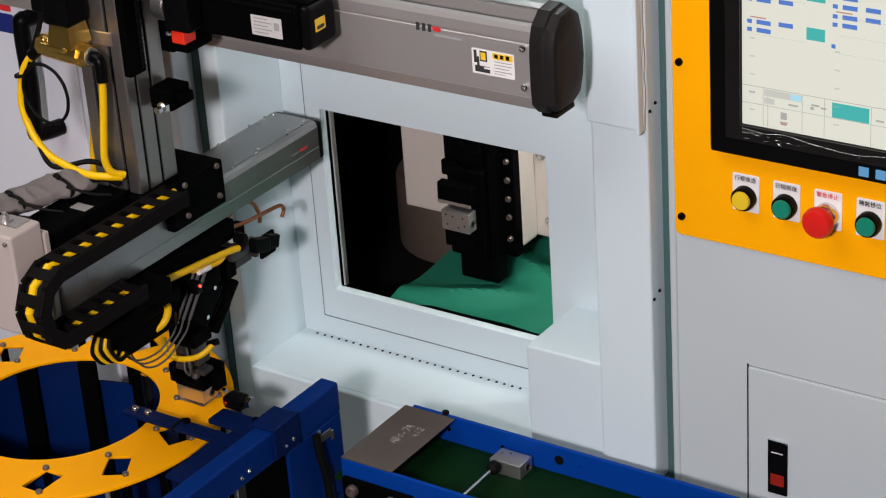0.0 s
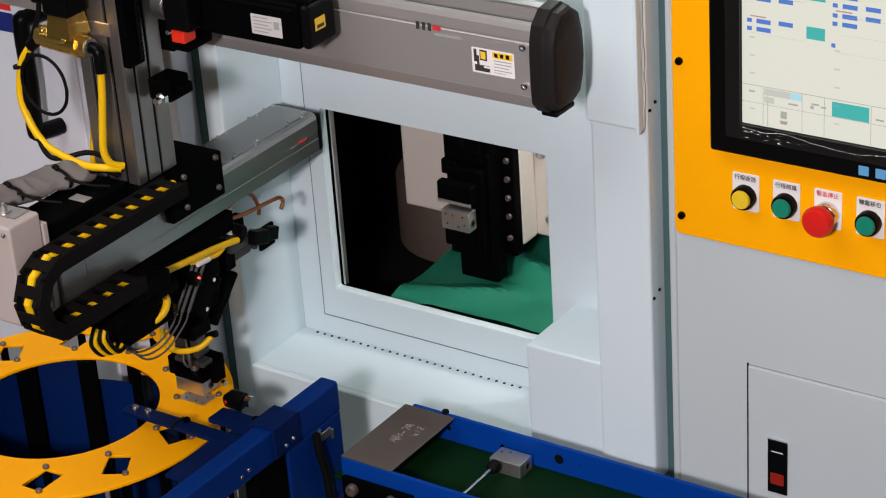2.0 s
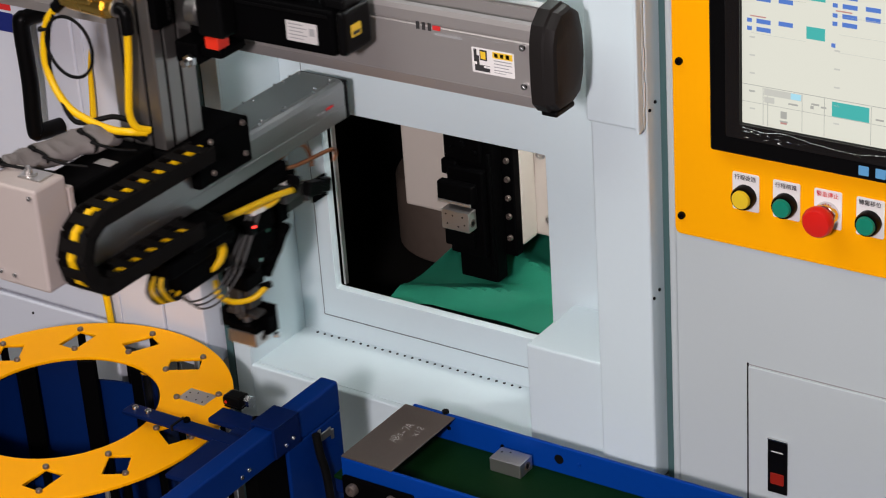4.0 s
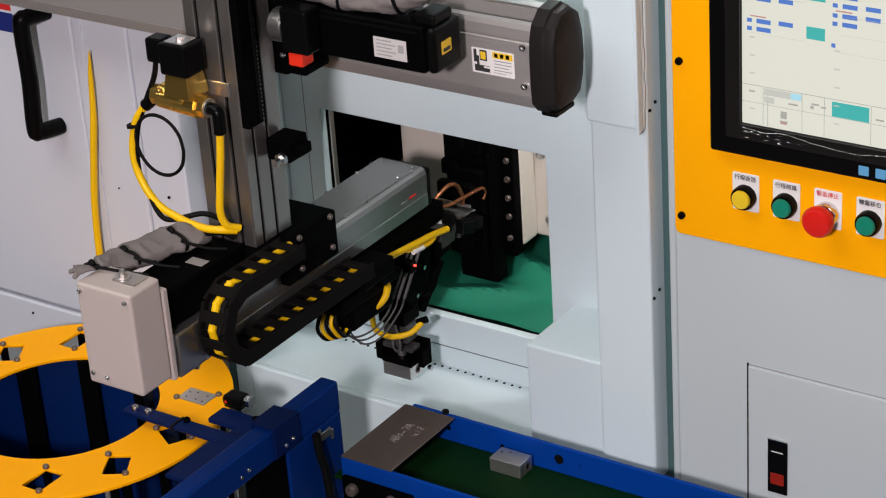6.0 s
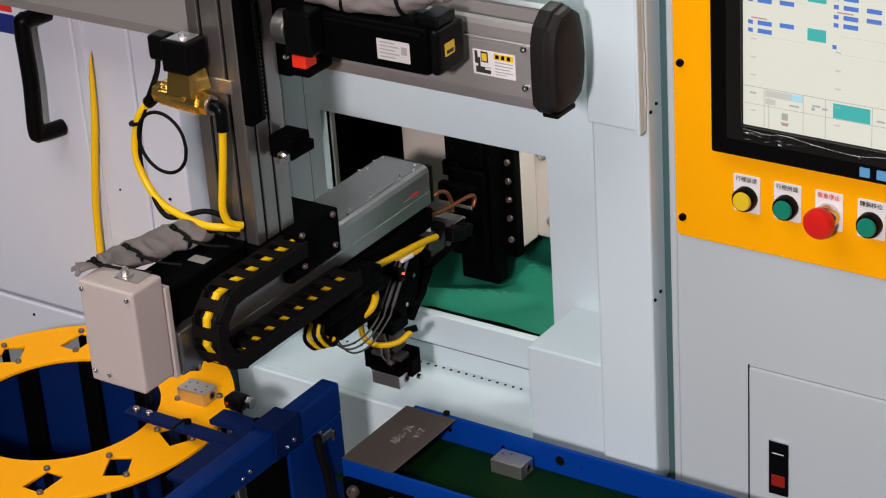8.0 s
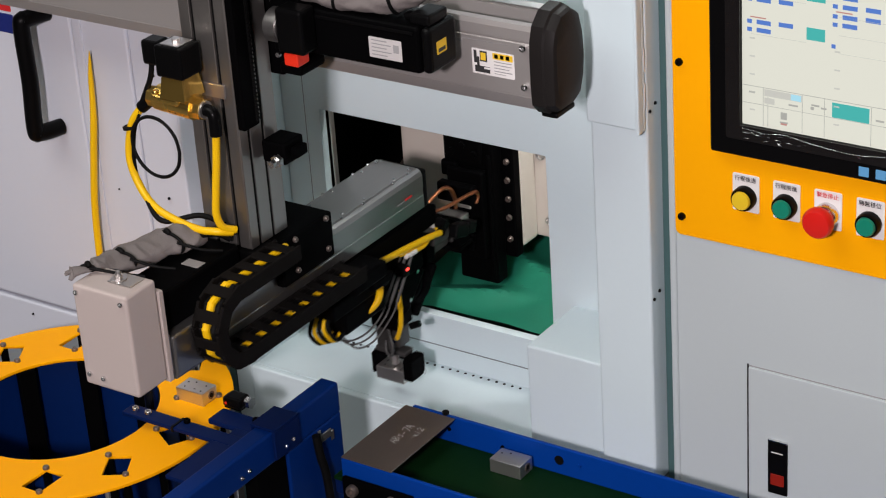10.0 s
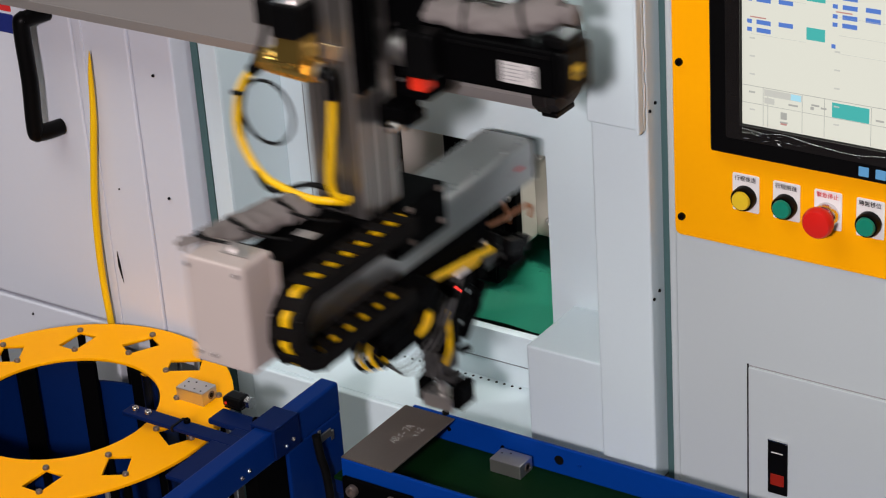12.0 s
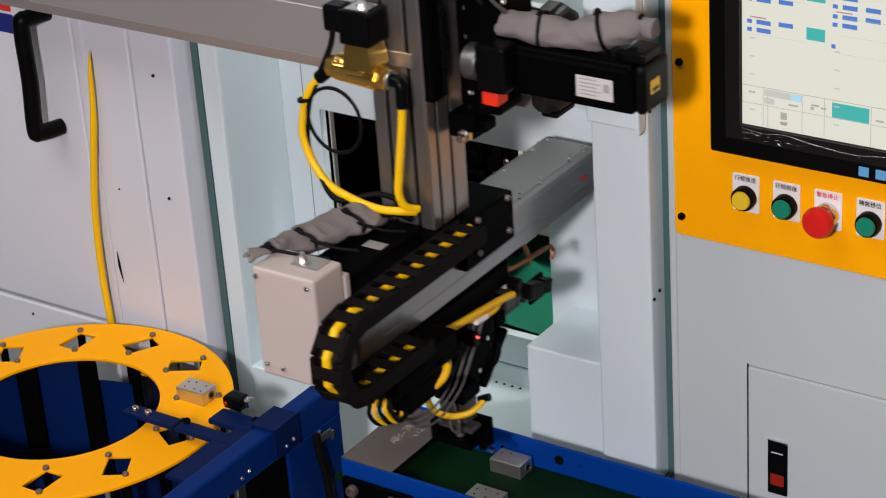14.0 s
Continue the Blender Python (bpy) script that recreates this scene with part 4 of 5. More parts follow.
def carriage():
    c = thing("gantry_carriage", "black gantry carriage with a drive motor and cloth-wrapped cables", "gantry carriage", (XC, -0.18, 1.42))
    part("slide_plate", box(XC - 0.05, XC + 0.05, -0.208, -0.156, 1.392, 1.62, 0.003), BLACK, c)
    part("saddle", box(XC - 0.07, XC + 0.07, -0.1545, -0.09, 1.500, 1.525, 0.003), BLACK, c)
    part("gear_housing", box(XC + 0.058, XC + 0.104, -0.232, -0.158, 1.436, 1.57, 0.004), BLACK, c)
    part("pulley", rod((XC + 0.068, -0.242, 1.476), (XC + 0.088, -0.242, 1.476), 0.0215, bevel=0.002), ALU, c, "bright aluminium pulley")
    part("coupling_box", box(XC + 0.0885, XC + 0.128, -0.262, -0.2325, 1.449, 1.506, 0.004), BLACK_PLASTIC, c)
    motor = part("motor", box(XC + 0.1045, XC + 0.275, -0.2315, -0.1705, 1.440, 1.499, 0.005, 3), BLACK, c, "black servo motor")
    part("motor_end", box(XC + 0.2755, XC + 0.289, -0.230, -0.172, 1.441, 1.498, 0.006, 3), BLACK_PLASTIC, motor)
    part("connector", merged(box(XC + 0.258, XC + 0.286, -0.224, -0.184, 1.4985, 1.512, 0.003), box(XC + 0.244, XC + 0.263, -0.216, -0.192, 1.4992, 1.508, 0.003)), BLACK_PLASTIC, motor)
    part("rib", box(XC + 0.11, XC + 0.268, -0.2335, -0.2318, 1.489, 1.493, 0.0006), BLACK_PLASTIC, motor)
    plate_label = part("type_plate", plate([rounded(XC + 0.203, XC + 0.250, 1.452, 1.478, 0.001)], 0.0006, 0.0001), PLATE_GREY, motor, "pale printed type plate", m=front_at(0, -0.2317, 0))
    for i in range(5):
        part("print", plate([rounded(XC + 0.207, XC + (0.235 if i % 2 else 0.229), 1.4555 + i * 0.0045, 1.4570 + i * 0.0045, 0.0002)], 0.0003, 0.00005), GREY_INK, plate_label, m=Matrix.Translation((0, 0, 0.0003)))
    part("print", plate([rounded(XC + 0.238, XC + 0.246, 1.462, 1.472, 0.0004)], 0.0003, 0.00005), GREY_INK, plate_label, m=Matrix.Translation((0, 0, 0.0003)))
    part("yellow_tag", plate([rounded(-0.216, -0.196, 1.462, 1.478, 0.001)], 0.0006, 0.0001), LABEL_YELLOW, motor, m=side_at(XC + 0.2896, 0, 0))
    part("print", plate([rounded(-0.213, -0.199, 1.4645, 1.4690, 0.0004)], 0.0004, 0.00005), INK, motor, m=side_at(XC + 0.2900, 0, 0))
    part("plug", box(XC + 0.092, XC + 0.113, -0.256, -0.2325, 1.4305, 1.447, 0.002), ORANGE_RED, c, "orange-red plug")
    part("cable_gland", box(XC + 0.078, XC + 0.112, -0.250, -0.2, 1.416, 1.4302, 0.004), BLACK, c)
    sleeve([(XC + 0.098, -0.218, 1.519), (XC + 0.14, -0.214, 1.516), (XC + 0.19, -0.210, 1.515), (XC + 0.225, -0.206, 1.523), (XC + 0.258, -0.202, 1.533), (XC + 0.272, -0.200, 1.535), (XC + 0.287, -0.199, 1.534)], [0.015, 0.0190, 0.0185, 0.0225, 0.0185, 0.008, 0.012], c, (0.2, 0.5, 0.83), 0.92)
    for dx, z in ((0.046, 1.455), (0.046, 1.49), (0.046, 1.525), (0.046, 1.42)):
        screw(c, XC + dx, -0.2082, z, 0.0036)
    for y, z in ((-0.222, 1.455), (-0.168, 1.455), (-0.222, 1.545), (-0.168, 1.545)):
        screw(c, XC + 0.1042, y, z, 0.0036, "x", STEEL)
    part("cable", hose([(XC + 0.03, -0.225, 1.62), (XC + 0.05, -0.235, 1.58), (XC + 0.08, -0.23, 1.545), (XC + 0.10, -0.215, 1.522)], 0.004, 8), RUBBER, c)
    part("cable", hose([(XC + 0.05, -0.225, 1.62), (XC + 0.075, -0.24, 1.585), (XC + 0.10, -0.235, 1.55), (XC + 0.115, -0.215, 1.525)], 0.0025, 8), GREY_CABLE, c)
    for y, z in ((-0.20, 1.51), (-0.215, 1.54), (-0.222, 1.445)):
        screw(c, XC + 0.1042, y, z + 0.012, 0.0035, "x")
    return c


def lift_column():
    c = thing("lift_column", "silver extruded aluminium lift column with a black foot block", "lift column", (XC, -0.25, 1.15))
    x0, x1, y0, y1 = XC - 0.036, XC + 0.036, -0.290, -0.2165
    # slotted profile from ribs and webs
    ribs = [box(x0, x1, y0 + 0.004, y1, 1.236, 2.05, 0.001)]
    for a, b in ((x0, x0 + 0.017), (x0 + 0.022, x0 + 0.050), (x0 + 0.055, x1)):
        ribs.append(box(a, b, y0, y0 + 0.0045, 1.236, 2.05, 0.0012))
    for a, b in ((y0 + 0.0005, y0 + 0.016), (y0 + 0.021, y0 + 0.043), (y0 + 0.048, y1)):
        ribs.append(box(x1 - 0.0005, x1 + 0.0018, a, b, 1.236, 2.05, 0.0008))
    part("profile", merged(*ribs), ALU_COL, c)
    part("slot", merged(box(x0 + 0.0172, x0 + 0.0218, y0 + 0.0031, y0 + 0.0039, 1.237, 2.05, 0.0001), box(x0 + 0.0502, x0 + 0.0548, y0 + 0.0031, y0 + 0.0039, 1.237, 2.05, 0.0001), box(x1 - 0.0004, x1 + 0.0006, y0 + 0.0163, y0 + 0.0208, 1.237, 2.05, 0.0001), box(x1 - 0.0004, x1 + 0.0006, y0 + 0.0433, y0 + 0.0478, 1.237, 2.05, 0.0001)), RUBBER, c, "dark profile slots")
    foot = part("foot_block", box(XC - 0.055, XC + 0.055, -0.2545, -0.146, 1.1680, 1.232, 0.003), BLACK, c, "black foot block")
    part("foot_plate", box(XC - 0.050, XC + 0.048, -0.300, -0.255, 1.2, 1.2355, 0.003), BLACK, c)
    for y, z in ((-0.227, 1.2265), (-0.161, 1.2275), (-0.227, 1.183), (-0.161, 1.184)):
        screw(foot, XC + 0.0551, y, z, 0.0040, "x", DULL_STEEL)
    stop = part("stop_block", merged(box(x1 + 0.006, x1 + 0.042, -0.256, -0.2165, 1.345, 1.374, 0.003), box(x1 + 0.0425, x1 + 0.052, -0.246, -0.222, 1.352, 1.366, 0.002)), BLACK, c, "black stop block")
    part("bolt", rod((x1 + 0.038, -0.2625, 1.356), (x1 + 0.038, -0.280, 1.356), 0.0052, sides=6), CHROME, stop)
    part("bolt_nut", rod((x1 + 0.038, -0.264, 1.356), (x1 + 0.038, -0.270, 1.356), 0.0085, sides=6), CHROME, stop)
    screw(c, x0 + 0.02, -0.3002, 1.222, 0.005, "y")
    part("guide_rail", box(x1 + 0.0022, x1 + 0.014, -0.292, -0.262, 1.400, 2.0, 0.002), BLACK, c, "black guide rail")
    belt = part("toothed_belt", box(x1 + 0.0141, x1 + 0.0148, -0.2700, -0.2645, 1.405, 2.0, 0.0002), RUBBER, c, "toothed black drive belt")
    tooth = mesh_of("tooth", box(x1 + 0.0149, x1 + 0.0166, -0.2700, -0.2645, 0, 0.0028, 0.0004, 1))
    for i in range(24):
        part("tooth", tooth, RUBBER, belt, m=Matrix.Translation((0, 0, 1.408 + 0.0055 * i)))

    v = thing("solenoid_valve", "brass solenoid valve with a black coil and yellow hoses", "solenoid valve", (XC - 0.06, -0.32, 1.40))
    vx, vy, up = XC - 0.019, -0.318, 0.021
    part("bracket", merged(box(vx - 0.01, vx + 0.044, -0.2905, -0.2935, 1.418 + up, 1.436 + up, 0.0008), box(vx - 0.012, vx - 0.005, vy, -0.2905, 1.424 + up, 1.430 + up, 0.0008)), STEEL, v, "bent steel bracket")
    tower = Matrix.Translation((vx - 0.002, vy, 1.439 + up)) @ pose(0, 0, 0, 0, 0, 45)
    brass = part("body", merged(rod((vx - 0.040, vy, 1.417 + up), (vx + 0.018, vy, 1.413 + up), 0.0165, sides=24), box(vx - 0.040, vx + 0.004, vy - 0.018, vy + 0.018, 1.416 + up, 1.427 + up, 0.004, 3), turned(rod((0, 0, -0.0135), (0, 0, 0.0143), 0.0275, 0.0225, sides=4), tower), rod((vx - 0.052, vy, 1.416 + up), (vx - 0.038, vy, 1.416 + up), 0.0135, sides=8), rod((vx + 0.015, vy, 1.412 + up), (vx + 0.030, vy, 1.412 + up), 0.0135, sides=8)), BRASS, v, "cast brass valve body")
    for dx, dy in ((-0.034, -0.013), (-0.008, -0.013), (-0.034, 0.013), (0.010, -0.012)):
        screw(brass, vx + dx, vy + dy, 1.427 + up, 0.004, "z", BRASS)
    part("coil", box(vx - 0.0225, vx + 0.019, vy - 0.020, vy + 0.019, 1.4535 + up, 1.494 + up, 0.003), BLACK_PLASTIC, v, "black coil")
    part("plug", box(vx - 0.050, vx - 0.0225, vy - 0.012, vy + 0.013, 1.462 + up, 1.494 + up, 0.004), BLACK_PLASTIC, v)
    part("coil_top", merged(box(vx - 0.016, vx + 0.012, vy - 0.014, vy + 0.014, 1.4942 + up, 1.4955 + up, 0.0004), rod((vx - 0.002, vy, 1.4955 + up), (vx - 0.002, vy, 1.4995 + up), 0.005, sides=6)), STEEL, v, "bright steel top plate and nut")
    part("elbow", hose([(vx + 0.028, vy, 1.412 + up), (vx + 0.040, vy - 0.001, 1.412 + up), (vx + 0.046, vy - 0.002, 1.406 + up), (vx + 0.046, vy - 0.002, 1.382 + up)], 0.0078, 12), BLACK_PLASTIC, v, "black push-in elbow")
    part("collar", rod((vx + 0.029, vy, 1.412 + up), (vx + 0.033, vy, 1.412 + up), 0.0115), STEEL, v)
    part("fitting", rod((vx - 0.050, vy - 0.002, 1.414 + up), (vx - 0.068, vy - 0.004, 1.399 + up), 0.008), BLACK_PLASTIC, v)
    part("yellow_hose", hose([(vx + 0.046, vy - 0.002, 1.385 + up), (vx + 0.042, vy - 0.002, 1.35 + up), (vx + 0.035, vy - 0.003, 1.30 + up), (vx + 0.032, vy - 0.003, 1.272 + up), (vx + 0.036, vy + 0.002, 1.254 + up), (vx + 0.044, vy + 0.016, 1.246 + up)], 0.0050, 14), YELLOW, v)
    part("yellow_hose", hose([(vx - 0.066, vy - 0.004, 1.401 + up), (vx - 0.086, vy - 0.006, 1.375 + up), (vx - 0.098, vy - 0.006, 1.33 + up), (vx - 0.090, vy - 0.006, 1.294 + up), (vx - 0.066, vy - 0.008, 1.266 + up), (vx - 0.030, vy - 0.008, 1.253 + up), (vx + 0.006, vy - 0.009, 1.249 + up), (vx + 0.030, vy - 0.004, 1.249 + up), (vx + 0.042, vy + 0.012, 1.244 + up)], 0.0050, 14), YELLOW, v)
    part("cable", hose([(vx - 0.042, vy - 0.004, 1.462 + up), (vx - 0.048, vy - 0.004, 1.44 + up), (vx - 0.068, vy - 0.006, 1.40 + up), (vx - 0.088, vy - 0.004, 1.36 + up), (vx - 0.094, vy - 0.004, 1.31 + up), (vx - 0.082, vy - 0.006, 1.282 + up), (vx - 0.05, vy - 0.015, 1.252 + up), (vx - 0.01, vy + 0.012, 1.256 + up), (vx + 0.03, vy + 0.012, 1.252 + up)], 0.0035, 8), RUBBER, v)
    loop = [(vx - 0.042 + 0.038 * math.cos(a), vy - 0.016, 1.355 + up + 0.040 * math.sin(a)) for a in (2 * math.pi * k / 14 for k in range(15))]
    part("cable_loop", hose(loop, 0.0023, 8), RUBBER, v)
    part("tie", rod((vx - 0.089, vy - 0.008, 1.368 + up), (vx - 0.0895, vy - 0.008, 1.3715 + up), 0.0088), RUBBER, v)
    return c, v


def reach_arm():
    a = thing("reach_actuator", "silver linear actuator arm with a cloth-wrapped motor and grey end box", "linear actuator", (XC, -0.2, 1.135))
    h = 0.042
    half = [(0.035, ARM_TOP), (0.0395, ARM_TOP - 0.003), (h, ARM_TOP - 0.009), (h, ARM_LOW + 0.034), (h - 0.0006, ARM_LOW + 0.0335), (h - 0.0006, ARM_LOW + 0.0215), (h, ARM_LOW + 0.021), (h, ARM_LOW + 0.003)]
    outline = half + [(-x, z) for x, z in reversed(half)]
    body = extruded_x(outline, -0.46, ARM_END - 0.012)
    part("profile", turned(body, Matrix(((0, 1, 0, XC), (1, 0, 0, 0), (0, 0, 1, 0), (0, 0, 0, 1)))), ALU, a)
    cover = box(XC - 0.032, XC + 0.032, -0.30, ARM_END - 0.013, ARM_TOP + 0.0001, ARM_TOP + 0.0009, 0.0003)
    part("top_cover", cover, ALU, a)
    part("rail", box(XC - 0.03, XC + 0.03, -0.44, ARM_END - 0.012, ARM_LOW - 0.0005, ARM_LOW + 0.0025, 0.001), BLACK, a)
    part("end_cap", box(XC - h + 0.001, XC + h - 0.0005, ARM_END - 0.0115, ARM_END, ARM_LOW, ARM_TOP - 0.003, 0.004), BLACK_PLASTIC, a, "black end cap")
    for y in (0.055, 0.02, -0.05, -0.10):
        for x in (-0.030, -0.024, 0.024, 0.030):
            screw(a, XC + x * 1.12, y + (0.012 if abs(x) < 0.025 else 0), ARM_TOP + 0.0003, 0.0022, "z")
    for b, mat in (((0.032, 0.049, 1.1660, 1.1695), RED_INK), ((0.012, 0.027, 1.1655, 1.1680), GREY_INK)):
        part("maker_mark", plate([rounded(*b, 0.0005)], 0.0004, 0.00005), mat, a, m=side_at(XC + h + 0.0016, 0, 0))
    cover = part("end_box", box(XC - 0.044, XC + 0.0415, -0.528, -0.474, 1.145, 1.281, 0.004, 3), BEIGE, a, "beige-grey painted end box")
    for x, z in ((-0.037, 1.271), (0.033, 1.271), (-0.034, 1.161), (-0.012, 1.160)):
        screw(cover, XC + x, -0.5282, z, 0.0032)
    lug = part("lug", box(XC - 0.006, XC + 0.030, -0.506, -0.480, 1.2812, 1.2832, 0.0008), STEEL, cover, "steel lug with a bolt")
    part("bolt", merged(rod((XC + 0.004, -0.496, 1.285), (XC + 0.004, -0.496, 1.290), 0.0052, sides=6), rod((XC + 0.004, -0.496, 1.290), (XC + 0.004, -0.496, 1.294), 0.0034, 0.0026)), STEEL, lug)
    part("washer", rod((XC + 0.004, -0.496, 1.2832), (XC + 0.004, -0.496, 1.285), 0.010), STEEL, lug)
    motor = part("motor", box(XC - 0.036, XC + 0.030, -0.460, -0.305, 1.1965, 1.248, 0.004), BLACK, a, "black servo motor")
    part("motor_band", box(XC - 0.002, XC + 0.024, -0.380, -0.364, 1.2482, 1.2492, 0.0004), ALU_GREY, motor)
    part("neck", box(XC - 0.040, XC + 0.040, -0.4655, -0.4600, 1.143, 1.20, 0.001), ALU, a)
    part("flange", box(XC - 0.046, XC + 0.0435, -0.4738, -0.4660, 1.141, 1.264, 0.001), BEIGE, a, "beige-grey flange behind the end box")
    part("bearing_block", box(XC - 0.044, XC + 0.044, -0.4595, -0.41, 1.139, 1.1962, 0.003), ALU, a)
    sleeve([(XC - 0.052, -0.516, 1.290), (XC - 0.046, -0.505, 1.289), (XC - 0.041, -0.492, 1.287), (XC - 0.045, -0.470, 1.279), (XC - 0.046, -0.440, 1.271), (XC - 0.044, -0.402, 1.266), (XC - 0.034, -0.364, 1.264), (XC - 0.026, -0.335, 1.262), (XC - 0.026, -0.318, 1.258)], [0.0085, 0.0065, 0.0050, 0.015, 0.0205, 0.0235, 0.0245, 0.024, 0.020], a, (0.20, 0.50, 0.76), 0.52, (0.062, 0.03, -0.011))
    for dx, dy, dz in ((-0.004, -0.016, 0.002), (-0.010, -0.012, -0.004), (0.004, -0.018, -0.005)):
        part("frayed_end", hose([(XC - 0.050, -0.508, 1.289), (XC - 0.050 + dx * 0.5, -0.508 + dy * 0.5, 1.289 + dz * 0.3), (XC - 0.050 + dx, -0.508 + dy, 1.289 + dz)], 0.004, 8, radii=[0.005, 0.0045, 0.0025], flat=0.5), CLOTH, a)
    part("cable", hose([(XC - 0.02, -0.34, 1.262), (XC, -0.315, 1.262), (XC + 0.012, -0.300, 1.250)], 0.004, 8), RUBBER, a)
    return a


CHAIN_X = XC + 0.067
PITCH, LINKS, BEND = 0.0296, 17, 0.045
CHAIN_MID = 1.183
FIXED_Y, BEND_Y = -0.257, -0.487


def link_pose(k, reach):
    """Pose of the chain's k-th link when the head has gone out by reach."""
    u = (k + 0.5) * PITCH
    mid = BEND_Y + reach / 2
    run = FIXED_Y - mid
    arc = math.pi * BEND
    if u < run:
        y, z, turn = FIXED_Y - u, CHAIN_MID + BEND, 180
    elif u < run + arc:
        b = (u - run) / BEND
        y, z, turn = mid - BEND * math.sin(b), CHAIN_MID + BEND * math.cos(b), 180 + math.degrees(b)
    else:
        y, z, turn = mid + (u - run - arc), CHAIN_MID - BEND, 360
    return pose(CHAIN_X, y, z, turn)


def cable_chain():
    c = thing("cable_chain", "black plastic cable chain carrying yellow and black hoses", "cable chain", (XC, -0.2, 1.135))
    back = Matrix.Translation(-BASE[c.name])
    w, p = 0.019, PITCH / 2
    links = []
    side = [box(s * w - 0.0022, s * w + 0.0022, -p - 0.002, p + 0.002, -0.0105, 0.0105, 0.001, 1) for s in (-1, 1)]
    bars = [box(-w, w, -b, b, s * 0.0092 - 0.0013, s * 0.0092 + 0.0013, 0.0005, 1) for s, b in ((-1, 0.0078), (1, 0.0082))]
    frame_me = mesh_of("link", merged(*side, *bars))
    hose_me = mesh_of("hose_piece", merged(rod((-0.004, -p - 0.003, -0.002), (-0.004, p + 0.003, -0.002), 0.0052, sides=10)))
    dark_me = mesh_of("hose_piece", merged(rod((0.008, -p - 0.003, -0.001), (0.008, p + 0.003, -0.001), 0.0048, sides=10), rod((-0.0135, -p - 0.003, 0.001), (-0.0135, p + 0.003, 0.001), 0.0035, sides=10)))
    for k in range(LINKS):
        ob = part("link", frame_me, CHAIN_BLACK, c)
        ob.matrix_basis = back @ link_pose(k, 0)
        part("yellow_hose", hose_me, YELLOW, ob)
        part("black_hose", dark_me, RUBBER, ob)
        links.append(ob)
    return c, links


HEAD = (XC, -0.205, 1.051)  # where the swivel's axis meets the grippers' middle lines
GRIP = 0.178
SHORT = 0.013  # the pivot sits this much further in, on shorter grippers


def gripper_head():
    x, y, z = HEAD
    h = thing("gripper_head", "black swivelling gripper head with yellow hoses and grey cables", "robot gripper", HEAD)
    part("slide", box(x - 0.034, x + 0.040, y - 0.14, y + 0.085, 1.100, 1.1285, 0.002), BLACK, h)
    part("manifold", merged(box(x - 0.02, x + 0.058, y - 0.190, y - 0.06, 1.075, 1.099, 0.003), box(x + 0.002, x + 0.056, y - 0.165, y - 0.070, 1.042, 1.0745, 0.004), box(x - 0.03, x + 0.0015, y - 0.14, y - 0.07, 1.03, 1.0745, 0.004)), BLACK, h, "black valve manifold")
    part("chain_clamp", merged(box(CHAIN_X - 0.022, CHAIN_X + 0.018, y - 0.172, y - 0.10, 1.112, 1.136, 0.003), box(CHAIN_X - 0.012, CHAIN_X + 0.016, y - 0.13, y - 0.085, 1.0995, 1.1118, 0.002)), BLACK, h)
    # swivel drive, leaning half-way between the two grippers
    lean = Matrix.Translation((x, y, z)) @ pose(0, 0, 0, 45)
    part("swivel_drive", turned(merged(box(-0.031, 0.033, -0.036, 0.030, -0.052, 0.045, 0.004), rod((0, 0, -0.058), (0, 0, -0.052), 0.034, sides=28)), lean), BLACK, h, "black rotary drive")
    part("hanger", merged(box(x - 0.031, x + 0.033, y - 0.045, y + 0.06, 1.075, 1.0998, 0.003), box(x + 0.0335, x + 0.040, y - 0.07, y + 0.045, 1.050, 1.0998, 0.002)), BLACK, h)
    for dy, dz in ((-0.02, -0.04), (0.02, -0.03), (0.0, 0.03)):
        part("screw", turned(rod((0.0331, dy, dz), (0.036, dy, dz), 0.003), lean), CHROME, h)
    part("sensor_block", box(x + 0.0405, x + 0.0578, y - 0.026, y - 0.014, 1.066, 1.083, 0.002), BLACK_PLASTIC, h)
    part("red_light", rod((x + 0.0580, y - 0.020, 1.078), (x + 0.0605, y - 0.020, 1.078), 0.0015, sides=10), RED_LED, h, "small red indicator light")
    hx = x + 0.050
    part("yellow_hose", hose([(hx, y - 0.100, 1.115), (hx + 0.001, y - 0.06, 1.109), (hx + 0.001, y - 0.01, 1.103), (hx, y + 0.04, 1.096), (hx - 0.002, y + 0.078, 1.088)], 0.0048, 12), YELLOW, h)
    part("yellow_hose", hose([(hx - 0.002, y - 0.02, 1.098), (hx, y + 0.01, 1.091), (hx, y + 0.035, 1.088), (hx - 0.004, y + 0.055, 1.092)], 0.0035, 10), YELLOW, h)
    part("label_sleeve", rod((hx + 0.002, y - 0.012, 1.0925), (hx + 0.002, y + 0.012, 1.090), 0.0036), WHITE, h, "white hose tag")
    part("yellow_hose", hose([(hx, y - 0.157, 1.116), (hx + 0.004, y - 0.140, 1.124), (hx + 0.006, y - 0.120, 1.128), (hx + 0.004, y - 0.102, 1.122), (hx, y - 0.096, 1.108)], 0.0052, 12), YELLOW, h)
    part("yellow_hose", hose([(hx + 0.006, y - 0.095, 1.092), (hx + 0.010, y - 0.088, 1.078), (hx + 0.008, y - 0.094, 1.062), (hx + 0.002, y - 0.108, 1.054), (hx - 0.006, y - 0.12, 1.056)], 0.0052, 12), YELLOW, h)
    part("plug", merged(rod((hx - 0.002, y + 0.080, 1.088), (hx - 0.006, y + 0.094, 1.090), 0.0066), rod((hx - 0.014, y + 0.088, 1.098), (hx + 0.004, y + 0.088, 1.098), 0.008, bevel=0.002)), BLACK_PLASTIC, h)
